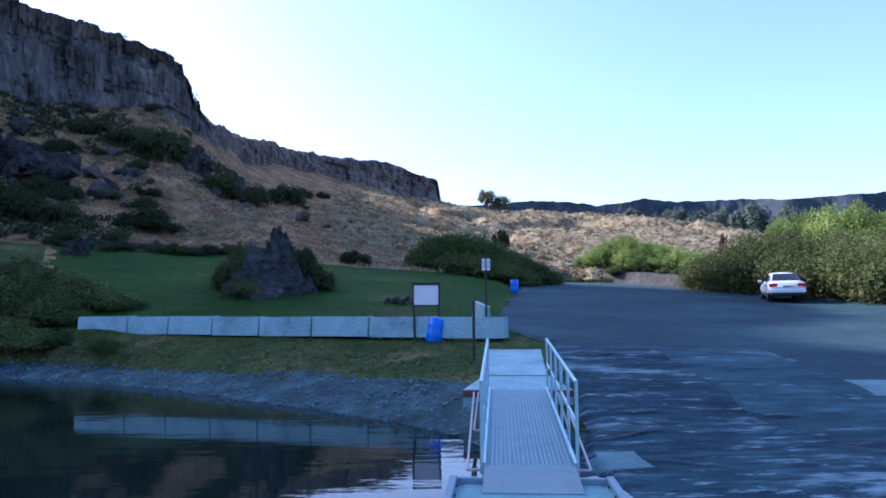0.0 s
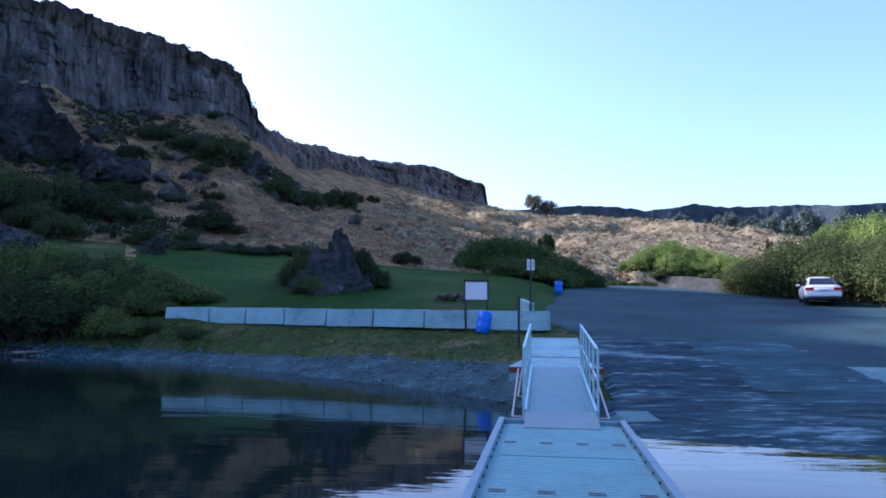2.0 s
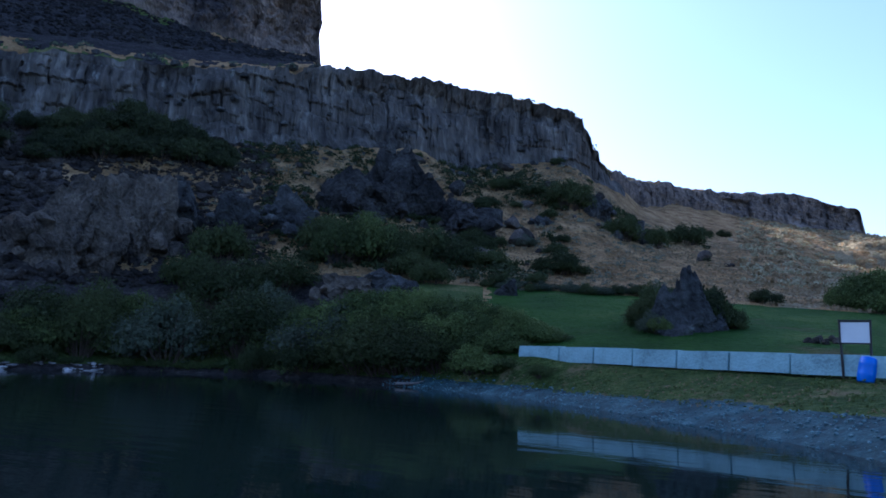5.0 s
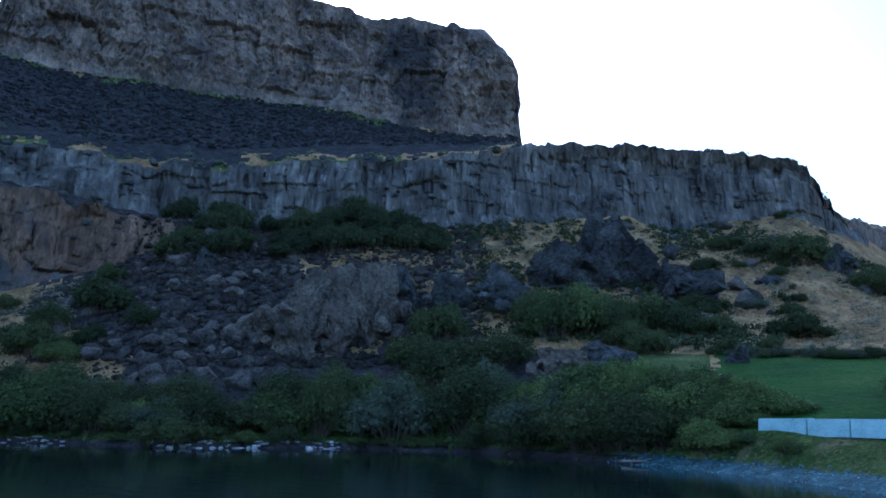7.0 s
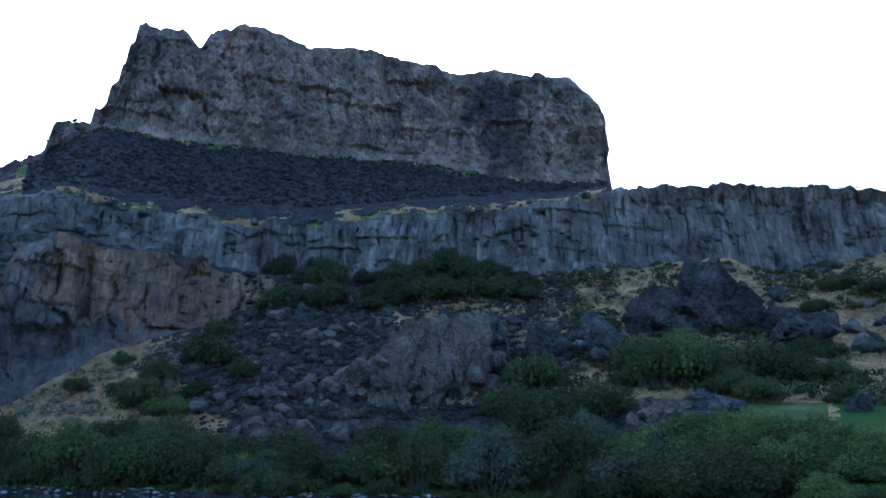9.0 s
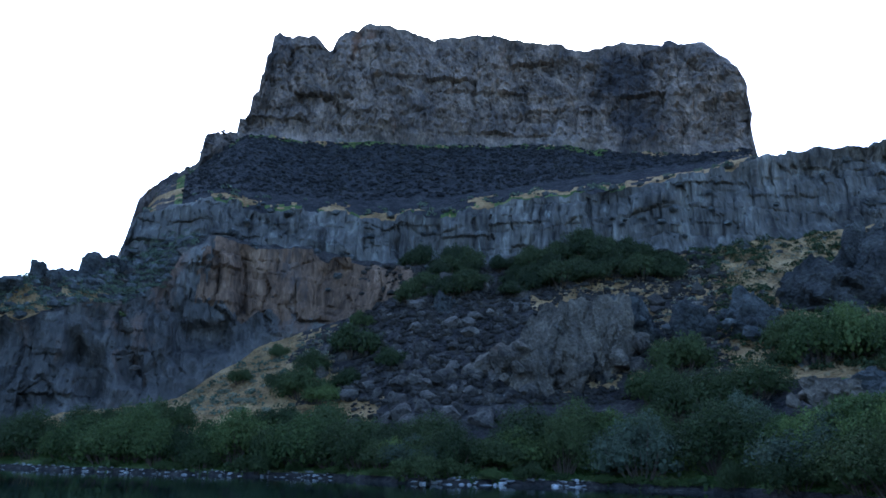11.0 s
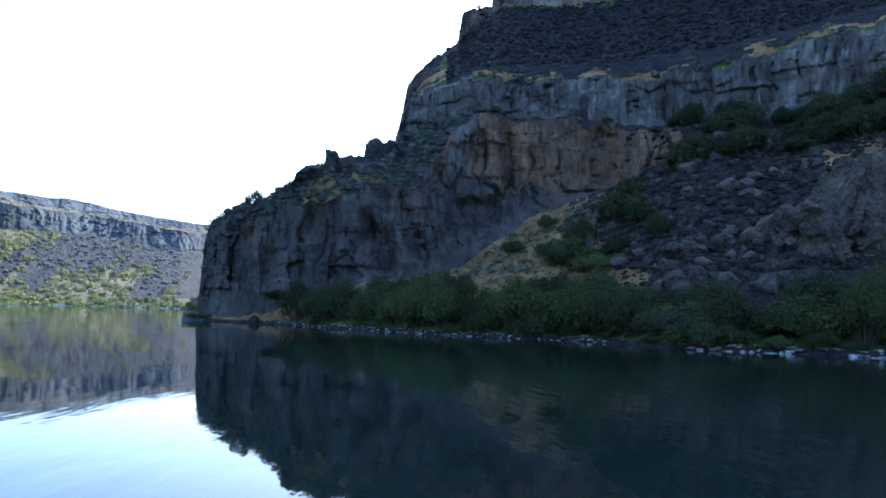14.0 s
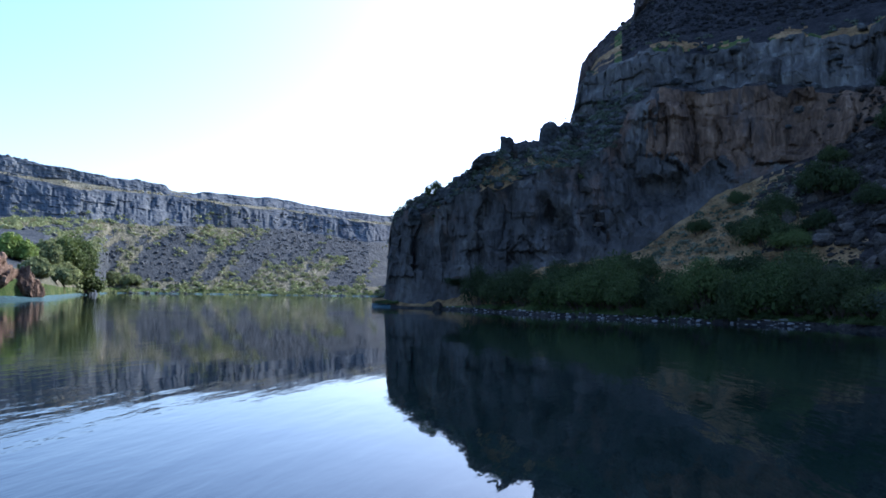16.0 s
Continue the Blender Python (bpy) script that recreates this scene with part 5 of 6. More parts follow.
crag("outcrop", 14.6, 87, (4.2, 3.0, 2.6), 25, BOULDER, "dark jagged rock among scrub under the cliff", 70, blocks_by=9)
crag("outcrop", 21.5, 80, (2.0, 1.6, 1.3), 26, BOULDER, "dark broken rock in dry grass", 40, sub=4, blocks_by=9)
crag("outcrop", 38.0, 58.5, (2.6, 2.0, 1.9), 27, BOULDER, "grey rock among the slope bushes", 10, sub=4, blocks_by=9)
crag("outcrop", 37.0, 47.5, (2.6, 1.5, 1.6), 18, OUTCROP, "pale grey rock rising out of the thicket", 5, dz=0.9, blocks_by=9)
crag("outcrop", 34.0, 48, (3.2, 1.6, 1.3), 19, BOULDER, "grey rock ledge behind the thicket", 0, dz=0.7, blocks_by=9)
crag("outcrop", 64.8, 74, (1.7, 1.5, 2.6), 20, BOULDER, "upright split rock in the boulder field", 0, sub=4, blocks_by=9)
# near slab, drawn in the haze-tinted far rock colour
crag("outcrop", 50.0, 80, (2.2, 1.4, 0.9), 22, ROCK_HAZED, "pale tilted slab under the cliff", 20, dz=0.8, sub=4, blocks_by=9)
for th, r, wide, tall, k, dz in ((89.9, 88, 1.3, 1.9, 31, 0.0), (91.3, 87, 2.4, 2.0, 33, -0.2), (92.9, 85, 2.2, 1.1, 36, -0.2), (95.1, 82.4, 1.15, 1.35, 41, 0.3), (94.0, 83, 1.9, 1.0, 39, -0.1), (96.6, 81.6, 2.2, 1.1, 42, -0.2), (98.2, 82.4, 2.0, 1.0, 44, -0.2), (100.1, 84.5, 2.0, 1.1, 46, -0.2), (102.2, 86.5, 1.8, 0.9, 48, -0.2)):
    crag("skyline_boulder", th, r, (wide * 1.2, wide, tall * 1.35), k, BOULDER, "weathered boulder perched on the bluff's skyline", k * 37, sub=4, dz=dz, cuts=10)

stones = [stone_mesh("boulder", 100 + k, FIELDSTONE, 3, 13, 0.05, (1, 0.8 + 0.05 * k, 0.75)) for k in range(6)]


def scatter_stones(n, th, r, sizes, group, label, meshes, name="boulder", power=2.0):
    for i in range(n):
        a, q = PLACE.uniform(*th), PLACE.uniform(*r)
        q = min(q, float(along(CLIFF0, a)[0]) - 1.5) if a < 50 else q
        a = a + 11 if 9 < a < 20 and q < 82 else a
        s = sizes[0] + (sizes[1] - sizes[0]) * PLACE.random() ** power
        ob = new(name, meshes[i % len(meshes)])
        ob.matrix_world = at(a, q, s * 0.2, PLACE.uniform(0, 360), (s, s * PLACE.uniform(0.7, 1.1), s * PLACE.uniform(0.7, 1.2)), (PLACE.uniform(-25, 25), PLACE.uniform(-25, 25)))
        tagged(ob, label, "rock", group)


scatter_stones(240, (57.5, 75.5), (54, 80), (0.38, 1.25), "boulder field", "grey angular basalt boulder in the boulder field", stones, power=1.6)
scatter_stones(60, (4, 34), (60, 106), (0.4, 1.6), "slope boulders", "dark basalt boulder half sunk in dry grass", stones)
scatter_stones(30, (36, 50), (60, 84), (0.5, 1.6), "slope boulders", "dark basalt boulder half sunk in dry grass", stones)
scatter_stones(44, (85, 103), (78, 92), (0.4, 1.2), "bluff boulders", "loose boulder on top of the bluff", stones)
pale = [stone_mesh("shore_rock", 200 + k, PALEROCK, 2, 7, 0.1, (1, 0.8, 0.55)) for k in range(4)]


def shore_rocks():
    for i in range(210):
        th = PLACE.choice((PLACE.uniform(54, 67.6), PLACE.uniform(73, 99.5), PLACE.uniform(73, 99.5)))
        rs = float(along(SHORE, th)[0])
        s = PLACE.uniform(0.08, 0.26) * (1 if th < 68 else 0.75)
        ob = new("shore_rock", pale[i % 4])
        ob.matrix_world = at(th, rs + PLACE.uniform(-0.3, 0.9), s * 0.15, PLACE.uniform(0, 360), (s * PLACE.uniform(1, 2.2), s, s * PLACE.uniform(0.6, 1)))
        tagged(ob, "pale dry-topped rock along the waterline", "rock", "waterline rocks")


shore_rocks()
for th, r, s in ((2.0, 33.5, 0.28), (1.4, 33.2, 0.24), (2.5, 33.6, 0.22), (0.7, 33.6, 0.25), (1.8, 34.2, 0.26), (1.0, 34.3, 0.24)):
    ob = new("fire_ring_stone", stones[0])
    ob.matrix_world = at(th, r, 0.08, th * 90, (s, s, s))
    tagged(ob, "grey stone of a small heap on the lawn", "rock", "lawn stone heap")


def stones_stuff(name, n, th, r, sizes, mat, label, on=lambda a, q: True, sub=1, seed=1):
    """Loose rubble too small to count, as one mesh."""
    rg = np.random.default_rng(seed)
    bm = bmesh.new()
    bmesh.ops.create_icosphere(bm, subdivisions=sub, radius=1)
    v0 = np.array([v.co[:] for v in bm.verts])
    f0 = np.array([[v.index for v in f.verts] for f in bm.faces])
    bm.free()
    a, q = rg.uniform(*th, n), np.sqrt(rg.uniform(r[0] ** 2, r[1] ** 2, n))
    keep = np.broadcast_to(on(a, q), a.shape)
    a, q = a[keep], q[keep]
    z = land(a, q)
    x, y = -np.sin(np.radians(a)) * q, np.cos(np.radians(a)) * q
    V, F = [], []
    for i in range(len(a)):
        s = sizes[0] + (sizes[1] - sizes[0]) * rg.random() ** 2.5
        v = v0 * rg.uniform(0.7, 1.15, v0.shape) * np.array([s * rg.uniform(0.8, 1.4), s, s * 0.7])
        t = rg.uniform(0, 6.3)
        c, sn = math.cos(t), math.sin(t)
        v = v @ np.array([[c, -sn, 0], [sn, c, 0], [0, 0, 1]])
        V.append(v + (x[i], y[i], z[i] + s * 0.15))
        F.append(f0 + i * len(v0))
    ob = mesh_object(name, np.concatenate(V), np.concatenate(F), [mat])
    tagged(ob, label, "rubble", kind="stuff")


stones_stuff("rubble", 4600, (43, 72), (58, 86), (0.12, 0.6), FIELDSTONE, "dark broken basalt rubble filling the boulder field", seed=3)
stones_stuff("bench_scree", 9000, (40, 86), (96, 134), (0.12, 0.5), BENCHROCK, "dark scree blocks under the rim cliff", on=lambda a, q: q > np.interp(a, [40, 56], [116, 99]), seed=4)
stones_stuff("bluff_top_rubble", 900, (85, 104), (76, 96), (0.2, 0.85), BOULDER, "broken rock strewn over the top of the bluff", on=lambda a, q: (q > along(BENCH, a)[0]) & (q < along(CLIFF0, a)[0] + 1), seed=7)
stones_stuff("beach_stones", 15000, (-7, 34), (11.5, 36), (0.018, 0.075), PEBBLE, "grey and pale pebbles on the beach", on=lambda a, q: (q > along(SHORE, a)[0] - 0.3) & (q < along(SHORE, a)[0] + along(BEACH, a)[0] + 0.4), seed=5)
stones_stuff("ledge_rubble", 900, (14, 90), (84, 112), (0.2, 0.9), BOULDER, "broken rock along the foot of the columnar cliff", on=lambda a, q: np.abs(q - along(CLIFF0, a)[0]) < 5, seed=6)
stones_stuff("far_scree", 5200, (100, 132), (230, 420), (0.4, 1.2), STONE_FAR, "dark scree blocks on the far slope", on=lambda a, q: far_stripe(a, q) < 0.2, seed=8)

# ---- plants ----
KIND = {
    "willow": shrub("shrub", 2.6, 2.4, 3.4, LEAF_DARK, 1, 8200, 0.078, 34, "dense dark green willow thicket bush by the water", group="shore thicket"),
    "round": shrub("shrub", 2.8, 2.5, 2.8, LEAF_MID, 2, 8200, 0.078, 34, "rounded mid-green leafy bush by the water", group="shore thicket"),
    "low": shrub("shrub", 2.2, 1.8, 1.5, LEAF_MID, 3, 5200, 0.068, 20, "low green shoreline shrub", group="shore thicket"),
    "grey": shrub("shrub", 2.5, 2.3, 2.4, LEAF_GREY, 9, 7000, 0.075, 20, "silvery grey-green bush in the shore thicket", group="shore thicket"),
    "yellow": shrub("shrub", 1.8, 1.6, 2.2, LEAF_OLIVE, 10, 3600, 0.09, 12, "yellowing green bush in the shore thicket", group="shore thicket"),
    "sage": shrub("shrub", 1.6, 1.5, 1.2, LEAF_SAGE, 4, 1700, 0.12, 9, "grey-green sagebrush on the dry slope", group="slope brush"),
    "scrub": shrub("shrub", 2.2, 2.0, 1.8, LEAF_DARK, 5, 5600, 0.08, 20, "dark green scrub bush on the slope", group="slope brush"),
    "thorn": shrub("thorn_bush", 2.3, 2.0, 1.9, LEAF_SCRUB, 11, 5200, 0.085, 22, "dark thorny scrub under the columnar cliff", group="cliff scrub"),
    "vine": shrub("vine_bush", 2.4, 2.2, 2.6, LEAF_VINE, 8, 9500, 0.085, 44, "lumpy mound of tangled green vines beside the beach", group="vine mound"),
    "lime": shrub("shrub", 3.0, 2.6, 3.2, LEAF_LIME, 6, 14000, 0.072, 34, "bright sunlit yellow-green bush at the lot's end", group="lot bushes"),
    "lotbush": shrub("shrub", 3.2, 2.8, 3.6, LEAF_LOT, 7, 15000, 0.062, 40, "large reddish-olive bush behind the parking lot", group="lot bushes"),
}
first = dict.fromkeys(KIND, True)
HABIT = {"round": 0.75, "low": 0.72, "grey": 1.15, "yellow": 0.66, "sage": 0.45, "scrub": 1.25, "lime": 0.8}


def plant(kind, th, r, s=1.0, sz=None, dz=-0.1, label="", grow=1.0):
    ob = KIND[kind]
    k = HABIT.get(kind, 1.0) * grow
    m = at(th, r, dz, PLACE.uniform(0, 360), (k * s, k * s, k * (s if sz is None else sz)))
    if first[kind]:
        ob.matrix_world, first[kind] = m, False
    else:
        ob = copy_thing(ob, m @ Matrix.Diagonal((*(1 / k for k in ob.scale), 1)))
    if label:
        tagged(ob, label)
    return ob


def reach(kind, th, r, s, el, dz=-0.15, label=""):
    """A plant whose top comes up to a given rise over the eye."""
    tall = max(v.co.z for v in KIND[kind].children[0].data.vertices)
    return plant(kind, th, r, s, (EYE + r * math.tan(radians(el)) - spot(th, r, dz)[2]) / tall, dz, label, 1 / HABIT.get(kind, 1.0))


# thicket along the shore
def thicket(th0, th1, off, kinds, gap, wide, tall):
    th = th0
    while th < th1:
        rs = float(along(SHORE, th)[0])
        thin = 0.8 if th > 92 else 1
        plant(PLACE.choice(kinds), th, rs + PLACE.uniform(*off), PLACE.uniform(*wide) * thin, PLACE.uniform(*tall) * thin)
        th += PLACE.uniform(*gap)


thicket(37, 69, (1.8, 3.4), ("willow", "round", "grey", "low", "willow", "round", "yellow", "scrub"), (1.9, 3.4), (0.7, 1.25), (0.55, 1.4))
thicket(37, 99, (0.6, 1.3), ("low", "low", "scrub"), (2.0, 4.2), (0.4, 0.8), (0.4, 0.8))
thicket(43, 60, (4.5, 7), ("willow", "round", "willow", "scrub", "grey"), (2.2, 3.6), (0.9, 1.4), (0.6, 1.15))
thicket(58, 76, (3.5, 6), ("low", "scrub", "willow", "scrub"), (2.0, 3.2), (0.7, 1.1), (0.6, 1.0))
for i in range(15):
    th = PLACE.uniform(5, 28)
    s = PLACE.uniform(0.25, 0.6)
    plant(PLACE.choice(("scrub", "scrub", "sage")), th, float(along(LAWNEND, th)[0]) + PLACE.uniform(-1.0, 2.5), s, s * 1.1, -0.1)
for i in range(22):
    th = 9 + i * 0.75
    reach("grey" if i % 3 else "scrub", th + PLACE.uniform(-0.3, 0.3), float(along(LAWNEND, th)[0]) + PLACE.uniform(-0.5, 1.2), PLACE.uniform(0.26, 0.5), np.interp(th, [9, 25], [4.9, 5.25]) + PLACE.uniform(0.3, 0.8), -0.1, "low grey-green bush along the lawn's upper edge")


# single bushes on the slope above the thicket
def slope_bush(kind, th, r, wide, tall):
    base = {"round": (5.0, 2.8), "willow": (4.6, 3.3), "grey": (4.4, 2.4), "scrub": (3.9, 1.8), "sage": (2.8, 1.2)}[kind]
    k = 0.72 if th < 31 else 0.9
    plant(kind, th, r, k * wide / base[0], k * tall / base[1], -0.15)


for row in (("willow", 27, 70, 5.6, 3.0), ("scrub", 20.2, 61.5, 4.2, 2.4), ("scrub", 19.6, 87, 6.4, 3.9), ("scrub", 15.2, 84, 5, 3.4), ("scrub", 12.9, 88, 4.4, 3), ("scrub", 10.6, 101, 5.4, 3.6), ("willow", 75, 71, 4.0, 3.2)):
    slope_bush(*row)
for row in (("scrub", 75.6, 67, 4.4, 2.6), ("scrub", 77.2, 62, 4.0, 2.2), ("sage", 78.2, 66, 3.4, 1.6), ("scrub", 74.2, 60, 5.0, 3.0), ("sage", 80.2, 70, 3.0, 1.5), ("sage", 81.4, 74, 3.0, 1.4), ("sage", 83.2, 73, 3.2, 1.5), ("sage", 84.6, 71, 2.8, 1.3), ("sage", 79.6, 76, 2.6, 1.3), ("sage", 77.6, 78, 2.8, 1.3), ("scrub", 86.5, 66, 4.4, 3.0)):
    slope_bush(*row)
for row in (("scrub", 71.7, 72, 5.2, 3.0), ("round", 73.9, 65.2, 5.8, 2.5), ("scrub", 68.8, 66, 3.0, 1.8), ("scrub", 39.0, 61, 5.0, 3.0), ("scrub", 30.2, 53, 3.6, 2.0), ("grey", 22.8, 72, 3.2, 1.6), ("scrub", 46.5, 60, 4.4, 3.0), ("scrub", 48.8, 57, 4.6, 2.6), ("sage", 79.5, 69, 3.0, 1.6), ("scrub", 84.5, 66, 3.2, 2.2), ("willow", 90.5, 68, 4.2, 3.4), ("willow", 94.0, 71, 4.6, 3.6)):
    slope_bush(*row)
for kind, th, r, s, el in (("round", 37.3, 57.0, 1.0, 10.6), ("round", 35.2, 57.6, 1.1, 11.2), ("willow", 33.6, 57, 0.8, 9.8), ("willow", 44.6, 52.5, 1.15, 6.9), ("willow", 41.8, 53.5, 1.2, 7.3), ("willow", 46.8, 53.5, 1.0, 6.6), ("grey", 42.6, 48.2, 0.85, 5.2), ("grey", 44.6, 48.2, 0.7, 4.6), ("scrub", 30.6, 60, 1.1, 10.2), ("scrub", 28.2, 59.5, 1.2, 9.6), ("scrub", 25.6, 60, 1.0, 8.3), ("willow", 31.8, 55, 0.9, 8.0), ("willow", 49.2, 49.5, 0.95, 4.1), ("round", 51.6, 50.2, 0.9, 3.9), ("willow", 54.4, 50.6, 1.0, 4.7), ("round", 57.2, 50.4, 0.85, 3.4), ("scrub", 19.4, 61.5, 0.9, 7.4)):
    reach(kind, th, r, s, el)
for kind, th, s, el in (("willow", 98.6, 0.9, 1.7), ("willow", 97.0, 1.1, 2.6), ("willow", 95.3, 1.25, 3.1), ("willow", 93.4, 1.2, 2.9), ("low", 91.7, 1.0, 1.6), ("round", 90.3, 1.1, 2.8), ("round", 88.8, 1.25, 3.3), ("round", 87.2, 1.2, 3.3), ("round", 85.4, 1.0, 2.6), ("scrub", 83.6, 1.2, 3.0), ("round", 81.8, 1.2, 3.5), ("round", 79.8, 1.25, 3.7), ("scrub", 77.6, 1.3, 3.5), ("round", 75.4, 1.1, 3.1), ("willow", 73.0, 1.1, 2.8), ("willow", 71.0, 1.0, 2.9), ("willow", 69.0, 0.9, 2.5), ("scrub", 66.5, 1.0, 2.2), ("willow", 63.5, 0.9, 2.4), ("scrub", 61, 0.9, 2.6)):
    reach(kind, th, float(along(SHORE, th)[0]) + PLACE.uniform(2.0, 3.8), s * PLACE.uniform(0.72, 0.98), el - PLACE.choice((0, 0.1, 0.3, 1.1)))
for th, r, s in ((50.5, 50.5, 0.7), (48.2, 51.5, 0.6), (53.5, 50, 0.55), (46.4, 47.5, 0.5), (58.5, 50.5, 0.5)):
    plant("yellow", th, r, s, s * 0.9, -0.1)
# mound of vines above the beach
for th, r, s, el in ((19.6, 35.0, 0.5, 1.5), (20.9, 34.8, 0.6, 2.3), (22.3, 35.0, 0.75, 3.0), (23.8, 35.4, 0.9, 3.9), (25.4, 36.2, 1.0, 4.3), (27.2, 37.2, 1.0, 4.7), (29.2, 38.4, 1.05, 4.9), (31.3, 39.6, 1.1, 5.2), (33.4, 40.8, 1.1, 5.3), (35.4, 42, 1.1, 5.2), (37.4, 43.2, 1.05, 4.6), (39.4, 44.2, 0.95, 3.6)):
    reach("vine", th, r, s, el - PLACE.uniform(0.1, 0.7))
for i in range(30):
    th = PLACE.uniform(20.5, 40)
    el = np.interp(th, [20, 24, 28, 33, 36, 40], [1.7, 3.9, 4.7, 5.3, 5.0, 3.2])
    reach("vine", th, np.interp(th, [20, 40], [34.4, 43.6]) + PLACE.uniform(-1.6, 0.6), PLACE.uniform(0.3, 0.6), el - PLACE.uniform(-0.25, 0.9))
for i in range(26):
    th = PLACE.uniform(24, 41)
    r = np.interp(th, [24, 41], [33.4, 42.5]) + PLACE.uniform(-0.6, 1.6)
    reach(PLACE.choice(("vine", "willow", "low")), th, r, PLACE.uniform(0.22, 0.42), np.interp(th, [24, 28, 33, 36, 41], [2.2, 3.2, 3.9, 3.8, 2.2]) + PLACE.uniform(-1.0, 0.6), -0.15, "leafy clump in the mound of vines")
for th, r, s, el in ((24.2, 31.9, 0.4, 0.5), (25.4, 32.3, 0.5, 0.9), (26.8, 33.0, 0.5, 1.2), (23.4, 33.0, 0.45, 1.6), (24.6, 33.6, 0.6, 2.4), (26.0, 34.4, 0.7, 3.0), (27.6, 35.2, 0.75, 3.3), (29.4, 36.3, 0.8, 3.5), (31.2, 37.4, 0.85, 3.8), (33.0, 38.4, 0.85, 3.8), (34.9, 39.6, 0.85, 3.7), (36.8, 41.0, 0.8, 3.2), (38.6, 42.0, 0.75, 2.6)):
    reach("vine", th, r, s, el - PLACE.uniform(0, 0.9))
for th, r, s, sz in ((26.6, 33.4, 0.45, 0.35), (28.0, 34.0, 0.6, 0.5), (29.4, 34.8, 0.7, 0.62), (30.9, 35.6, 0.8, 0.7), (32.4, 36.6, 0.85, 0.78), (34.0, 37.6, 0.9, 0.85), (35.6, 38.8, 0.9, 0.9)):
    plant("low" if s < 0.65 else "willow", th, r, s, sz, -0.15, "green bush hanging over the water's edge")
# behind the lot and the lawn
for th, r, s, el in ((0.2, 55, 0.6, 5.4), (-0.8, 55.5, 0.9, 6.4), (-2.4, 56, 1.05, 6.75), (-3.9, 56.3, 1.05, 6.6), (-5.4, 56.8, 1.0, 6.0), (-6.9, 57.5, 0.95, 5.2), (-8.4, 58, 0.8, 4.4), (-9.5, 58.2, 0.55, 3.7), (-1.8, 54.2, 0.8, 5.0), (-3.6, 54.4, 0.85, 5.0), (-5.6, 55, 0.8, 4.6), (-7.4, 56, 0.7, 4.0)):
    reach("vine", th, r, s, el, -0.2, "dome of dense dark green bush at the lawn's edge")
for th, r, s, sz in ((-13.3, 68, 0.8, 0.75), (-14.6, 67.5, 1.0, 1.15), (-16.0, 67, 1.0, 1.1), (-17.6, 66.5, 0.95, 0.9), (-19.2, 65, 0.9, 0.75), (-20.6, 63, 0.8, 0.65), (-12.3, 69, 0.55, 0.5), (-15.4, 65.5, 0.8, 0.75), (-17.4, 65, 0.7, 0.6)):
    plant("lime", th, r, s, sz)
for th, r, s, el in ((-20.6, 54, 0.7, 4.4), (-21.9, 53.5, 0.9, 5.3), (-23.5, 52, 1.05, 6.2), (-25.4, 50, 1.1, 6.5), (-27.8, 48, 1.1, 6.2), (-30.3, 46, 1.1, 5.8), (-32.5, 45, 1.1, 5.6), (-24.8, 57, 1.1, 6.6), (-27.4, 56, 1.2, 6.4), (-30, 55, 1.2, 6.2)):
    reach("lotbush", th, r, s, el)
for i in range(12):
    s = PLACE.uniform(0.4, 0.8)
    plant(PLACE.choice(("low", "sage", "lime")), PLACE.uniform(-21, -9.5), PLACE.uniform(64.2, 66.5), s, s * 0.8, -0.1, "low weedy bush along the lot's far edge")
for i in range(10):
    s = PLACE.uniform(0.4, 0.65)
    plant("low", -21 + i * 1.05, PLACE.uniform(64.0, 64.8) - max(0, (4 - i) * 1.6), s, s * 1.1, -0.1, "low weedy bush along the lot's far edge")
plant("low", 21.3, 29.6, 0.42, 0.5, -0.05, "small weedy bush growing against the barrier")
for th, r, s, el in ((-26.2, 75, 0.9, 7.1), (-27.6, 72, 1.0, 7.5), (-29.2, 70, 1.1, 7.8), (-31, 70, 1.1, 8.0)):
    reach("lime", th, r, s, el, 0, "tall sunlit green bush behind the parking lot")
for kind, th, r, s, el in (("scrub", 12.6, 38.4, 0.7, 6.0), ("scrub", 13.7, 38.0, 0.5, 4.6), ("grey", 13.1, 36.0, 0.36, 3.8), ("yellow", 12.7, 35.6, 0.4, 3.3), ("scrub", 9.2, 38.2, 0.7, 5.6), ("scrub", 8.2, 38.0, 0.55, 4.6), ("scrub", 7.4, 38, 0.35, 3.2), ("scrub", 10.8, 39.4, 0.5, 6.0)):
    reach(kind, th, r, s, el, -0.1, "dark green shrub clinging to the lawn rock" if kind == "scrub" else "pale grey-green shrub beside the lawn rock")
# scrub under the columnar cliff
for i in range(58):
    th = PLACE.uniform(45.5, 67.5)
    s = PLACE.uniform(0.55, 1.3)
    plant("thorn", th, float(along(CLIFF0, th)[0]) - PLACE.uniform(1, 7 if th < 53 else 9 if th < 58 else 13), s, s * PLACE.uniform(0.8, 1.7))
for th, r, s in ((20.5, 70, 0.6), (22, 90, 0.8), (24, 92, 0.8), (76.8, 70, 0.8), (13, 100, 0.8), (18.5, 96, 0.8), (26, 84, 0.7), (16.4, 94, 0.7)):
    plant("scrub", th, r, s, s * PLACE.uniform(0.8, 1.1))
for i in range(26):
    th = PLACE.uniform(6, 40)
    s = PLACE.uniform(0.25, 0.62)
    plant("scrub", th, float(along(CLIFF0, th)[0]) * PLACE.uniform(0.62 if th > 20 else 0.8, 0.99), s, s * PLACE.uniform(1.0, 1.5))
